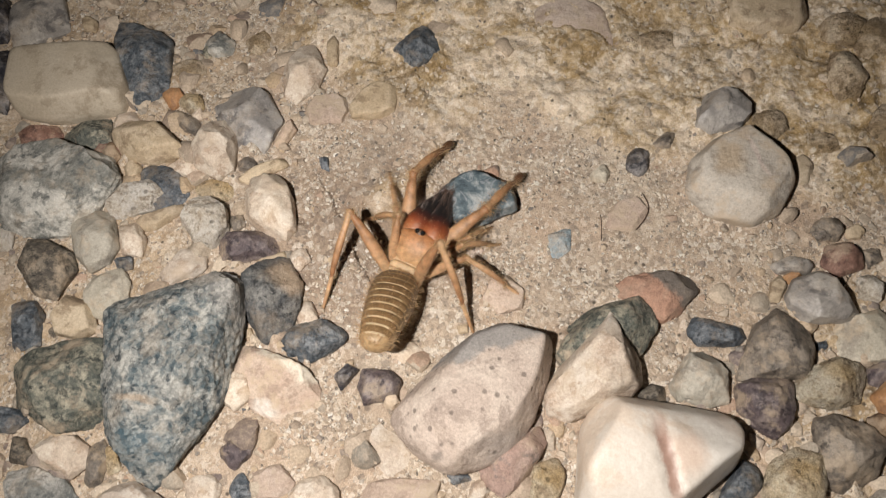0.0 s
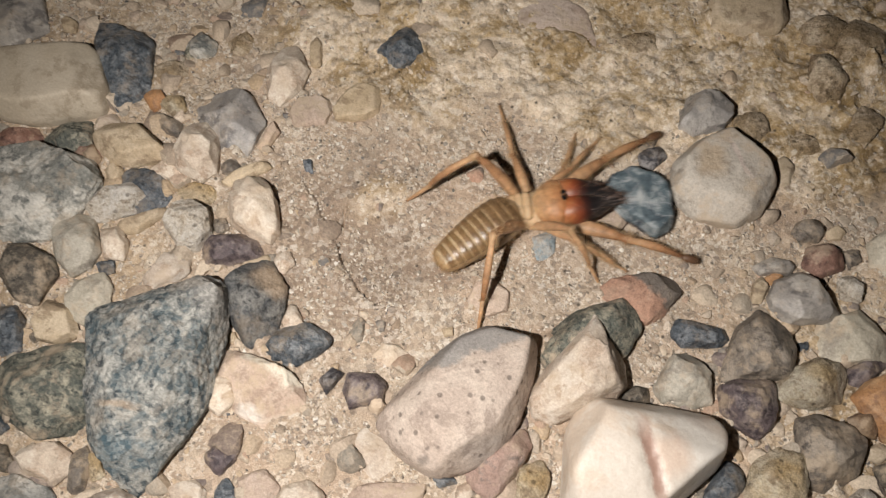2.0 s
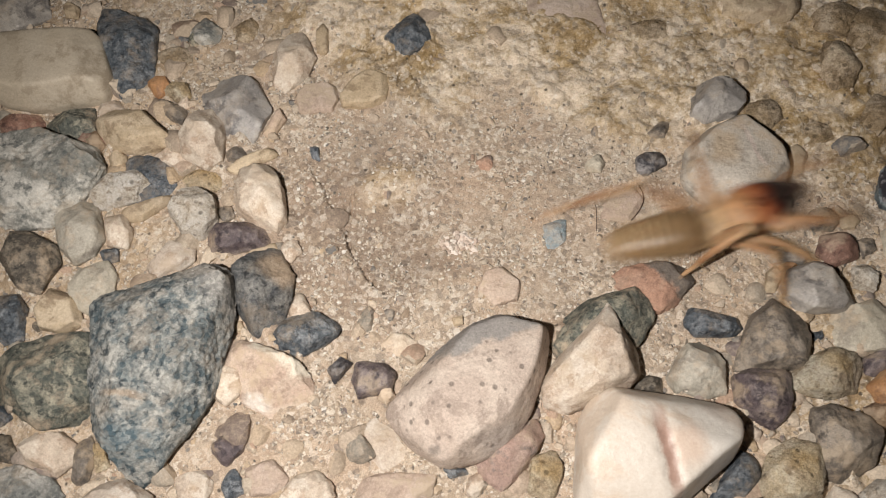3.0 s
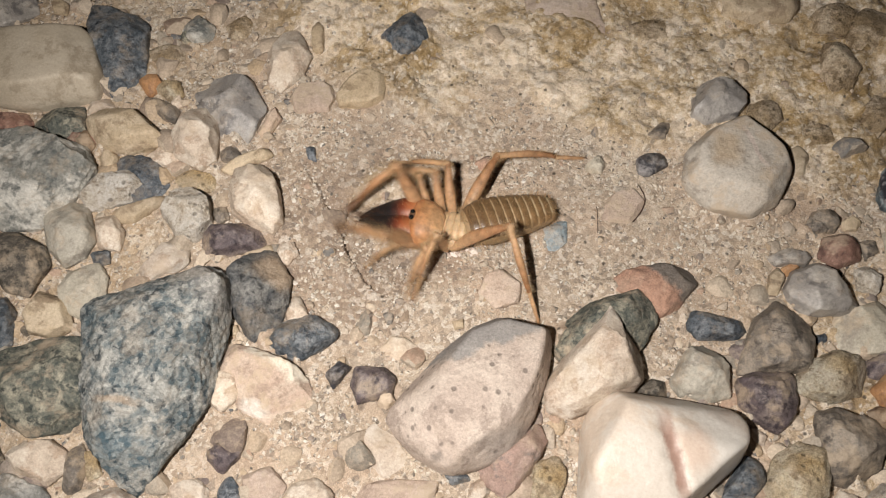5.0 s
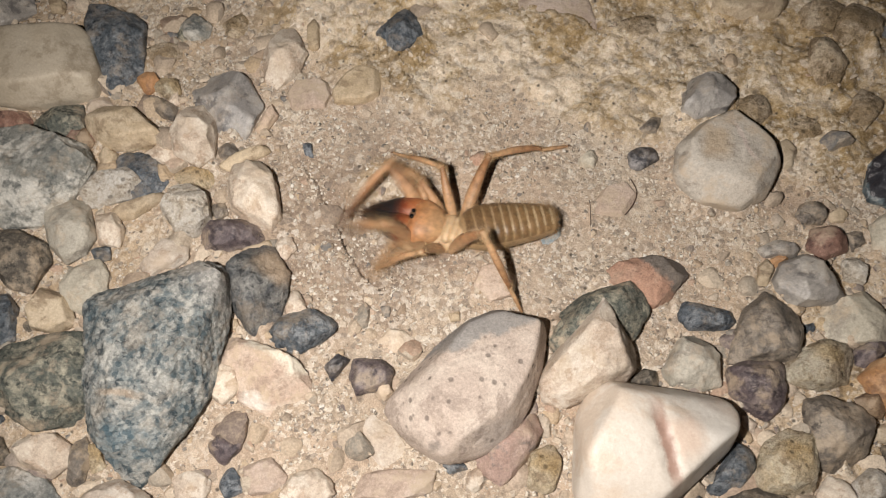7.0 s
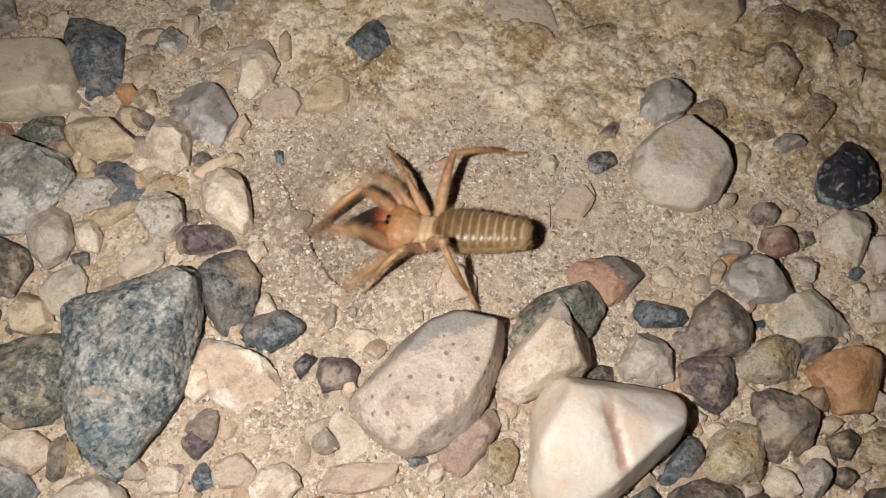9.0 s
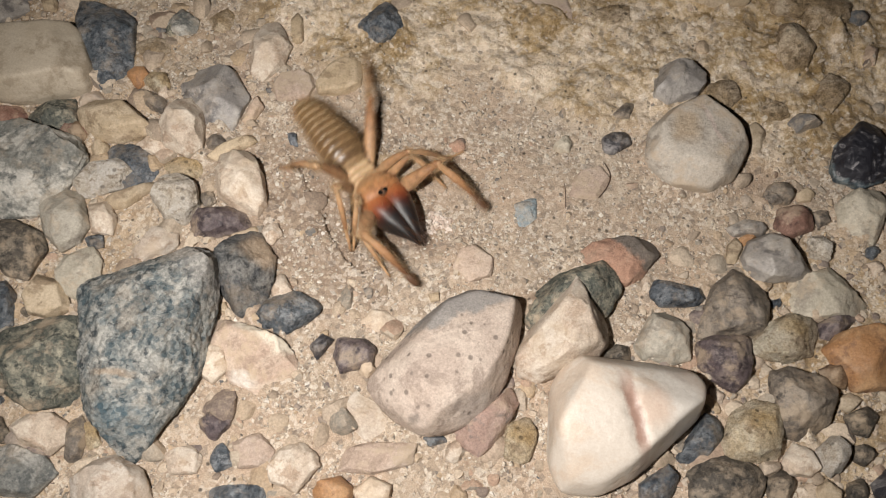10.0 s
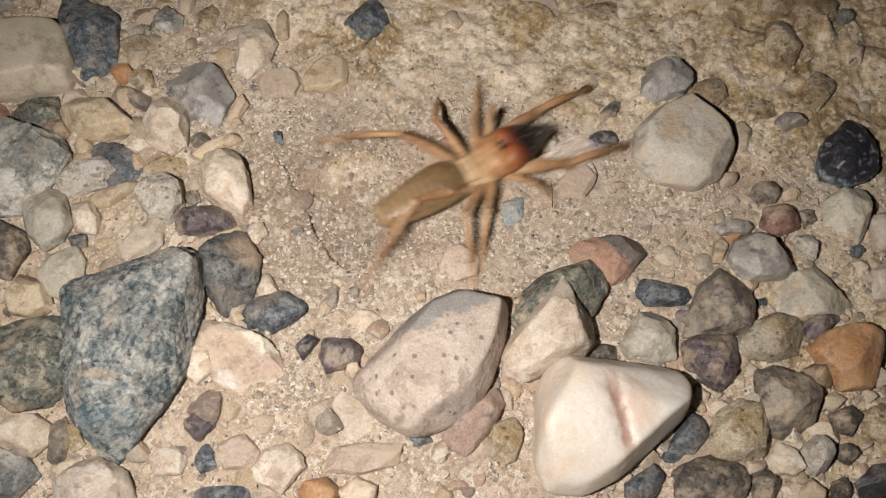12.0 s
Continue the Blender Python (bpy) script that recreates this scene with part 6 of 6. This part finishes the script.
def glide(ts, vs, t):
    """A smooth curve through the values that never overshoots them."""
    ts, vs = np.array(ts, float), np.array(vs, float)
    if t <= ts[0]:
        return vs[0]
    if t >= ts[-1]:
        return vs[-1]
    h, d = np.diff(ts), np.diff(vs) / np.diff(ts)
    m = np.zeros(len(ts))
    for i in range(1, len(ts) - 1):
        if d[i - 1] * d[i] > 0:
            w1, w2 = 2 * h[i] + h[i - 1], h[i] + 2 * h[i - 1]
            m[i] = (w1 + w2) / (w1 / d[i - 1] + w2 / d[i])
    m[0], m[-1] = d[0], d[-1]
    i = int(np.searchsorted(ts, t, side="right")) - 1
    u = (t - ts[i]) / h[i]
    return (1 + 2 * u) * (1 - u) ** 2 * vs[i] + u * (1 - u) ** 2 * h[i] * m[i] + u * u * (3 - 2 * u) * vs[i + 1] + u * u * (u - 1) * h[i] * m[i + 1]


def along(start, end):
    """The pose of a segment that begins at start and points at end, its z axis upwards."""
    x = (end - start).normalized()
    y = Vector((0, 0, 1)).cross(x)
    y = y.normalized() if y.length > 1e-4 else Vector((0, 1, 0))
    z = x.cross(y)
    m = Matrix((x, y, z)).transposed().to_4x4()
    m.translation = start * MM
    return m


def knee_of(hip, foot, a, b, hint):
    """Bends a limb of two fixed lengths so that its knee comes nearest to the hint on the plan."""
    way = foot - hip
    far = way.length
    way.normalize()
    far = min(max(far, abs(a - b) * 1.03 + 0.5), (a + b) * 0.995)
    foot = hip + way * far
    c = (a * a + far * far - b * b) / (2 * far)
    r = math.sqrt(max(a * a - c * c, 0.0))
    mid, u = hip + way * c, way.orthogonal().normalized()
    v = way.cross(u)
    best = None
    for k in range(72):
        ang = math.pi * k / 36
        p = mid + (u * math.cos(ang) + v * math.sin(ang)) * r
        cost = (p.x - hint.x) ** 2 + (p.y - hint.y) ** 2 + 0.25 * (p.z - 13) ** 2
        if best is None or cost < best[0]:
            best = (cost, p)
    return best[1], foot


def motions():
    rows = [(0, 58.9, 121.8, 80), (0.5, 61.6, 126.2, 75), (1, 81.2, 133.5, 52), (1.5, 101.5, 131.3, 22), (2, 111.0, 129.2, 16), (2.5, 150.4, 133.7, 8)]
    keys = [(t, pose(x * MM, y * MM, (soft_ground(x, y) + 3.4) * MM, 180, 0, a)) for t, x, y, a in rows]
    rest = soft_ground(184.2, 139.9) + 3.8
    keys += [(2.7, pose(0.172, 0.1375, (rest + 3) * MM, 130, 0, 6)), (2.8, pose(0.180, 0.139, (rest + 3) * MM, 70, 0, 3)), (2.9, pose(0.1842, 0.1399, rest * MM)), (12, pose(0.1842, 0.1399, rest * MM))]
    walk(carried, keys)
    low = soft_ground(111, 139.5) + 1.6
    walk(nudged, [(t, pose(x * MM, y * MM, low * MM, 0, 0, a)) for t, x, y, a in ((0, 105.5, 143.1, 50), (1.1, 105.5, 143.1, 50), (1.5, 109.4, 148.5, 20), (2.0, 115.0, 146.0, 10), (2.5, 110.5, 139.5, 0), (3, 111.2, 139.6, 0), (12, 111.2, 139.6, 0))])

    heap = ((0, 60, 107, 8), (10.6, 60, 107, 8), (11.0, 63, 109, 12), (11.3, 67, 112.5, 18), (11.5, 71.5, 113.5, 22), (11.7, 75.0, 115.0, 26), (11.8, 82, 120.5, 30), (11.9, 92, 127.0, 32), (12, 101, 133.0, 34))
    walk(pushed, [(t, pose(x * MM, y * MM, (soft_ground(x, y) - (3.2 if t < 11 else 0.6)) * MM, 0, 0, a)) for t, x, y, a in heap])

    times = [s[0] for s in STANCES]
    head = [STANCES[0][3]]
    for s in STANCES[1:]:
        head.append(head[-1] + (s[3] - head[-1] + 180) % 360 - 180)
    body, tail = [], []
    seg = {n: ([], []) for n in FITTED}
    digs = ((4.9, 7.4), (8.6, 9.35))
    ticks = [k / 30 for k in range(361) if k % 3 == 0 or any(a < k / 30 < b for a, b in digs)]
    for t in ticks:
        # while it digs, the animal shivers and its feelers and front legs scrape at six or seven strokes a second
        dig = max(fold(t, a, a + 0.15) * (1 - fold(t, b - 0.15, b)) for a, b in digs)
        beat = 2 * math.pi * 6.5 * t
        x, y, bend, rise, dip = (glide(times, [s[i] for s in STANCES], t) for i in (1, 2, 4, 5, 7))
        here = pose(x * MM, y * MM, (soft_ground(x, y) + 8) * MM, 0, dip, glide(times, head, t)) @ pose(0, 0, -8 * MM)
        here = here @ pose(0.45 * dig * MM * math.sin(beat), 0.4 * dig * MM * math.sin(beat + 0.7), 0)
        body.append((t, here))
        tail.append((t, pose(-4.0 * MM, 0, 9 * MM, 0, -dip) @ pose(0, 0, 0, 0, rise, bend)))
        back = here.inverted()
        for n, (hip, a, b, _) in FITTED.items():
            mine = [(s[0], s[6][n]) for s in STANCES if n in s[6]]
            kx, ky, fx, fy = (glide([m[0] for m in mine], [m[1][i] for m in mine], t) for i in range(4))
            if n[0] == "P" or n[1] in "12":
                side = 1 if n[0] == "L" or n[1] == "L" else -1
                reach = dig * (3.2 if n[0] == "P" else 2.6) * math.sin(beat + (0.0 if side > 0 else 0.5))
                kx, ky, fx, fy = kx + 0.5 * reach, ky - 0.5 * reach * side, fx + reach, fy - reach * side
            lift = 4.0 if n[0] == "P" else 0.4
            foot = back @ Vector((fx * MM, fy * MM, (soft_ground(fx, fy) + lift) * MM)) / MM
            hint = back @ Vector((kx * MM, ky * MM, 0.012)) / MM
            knee, foot = knee_of(hip, foot, a, b, hint)
            seg[n][0].append((t, along(hip, knee)))
            seg[n][1].append((t, along(knee, foot)))
    walk(spider, body)
    walk(abdomen, tail)
    for n, (_, _, _, pieces) in FITTED.items():
        for piece, moves in zip(pieces, seg[n]):
            walk(piece, moves)


motions()
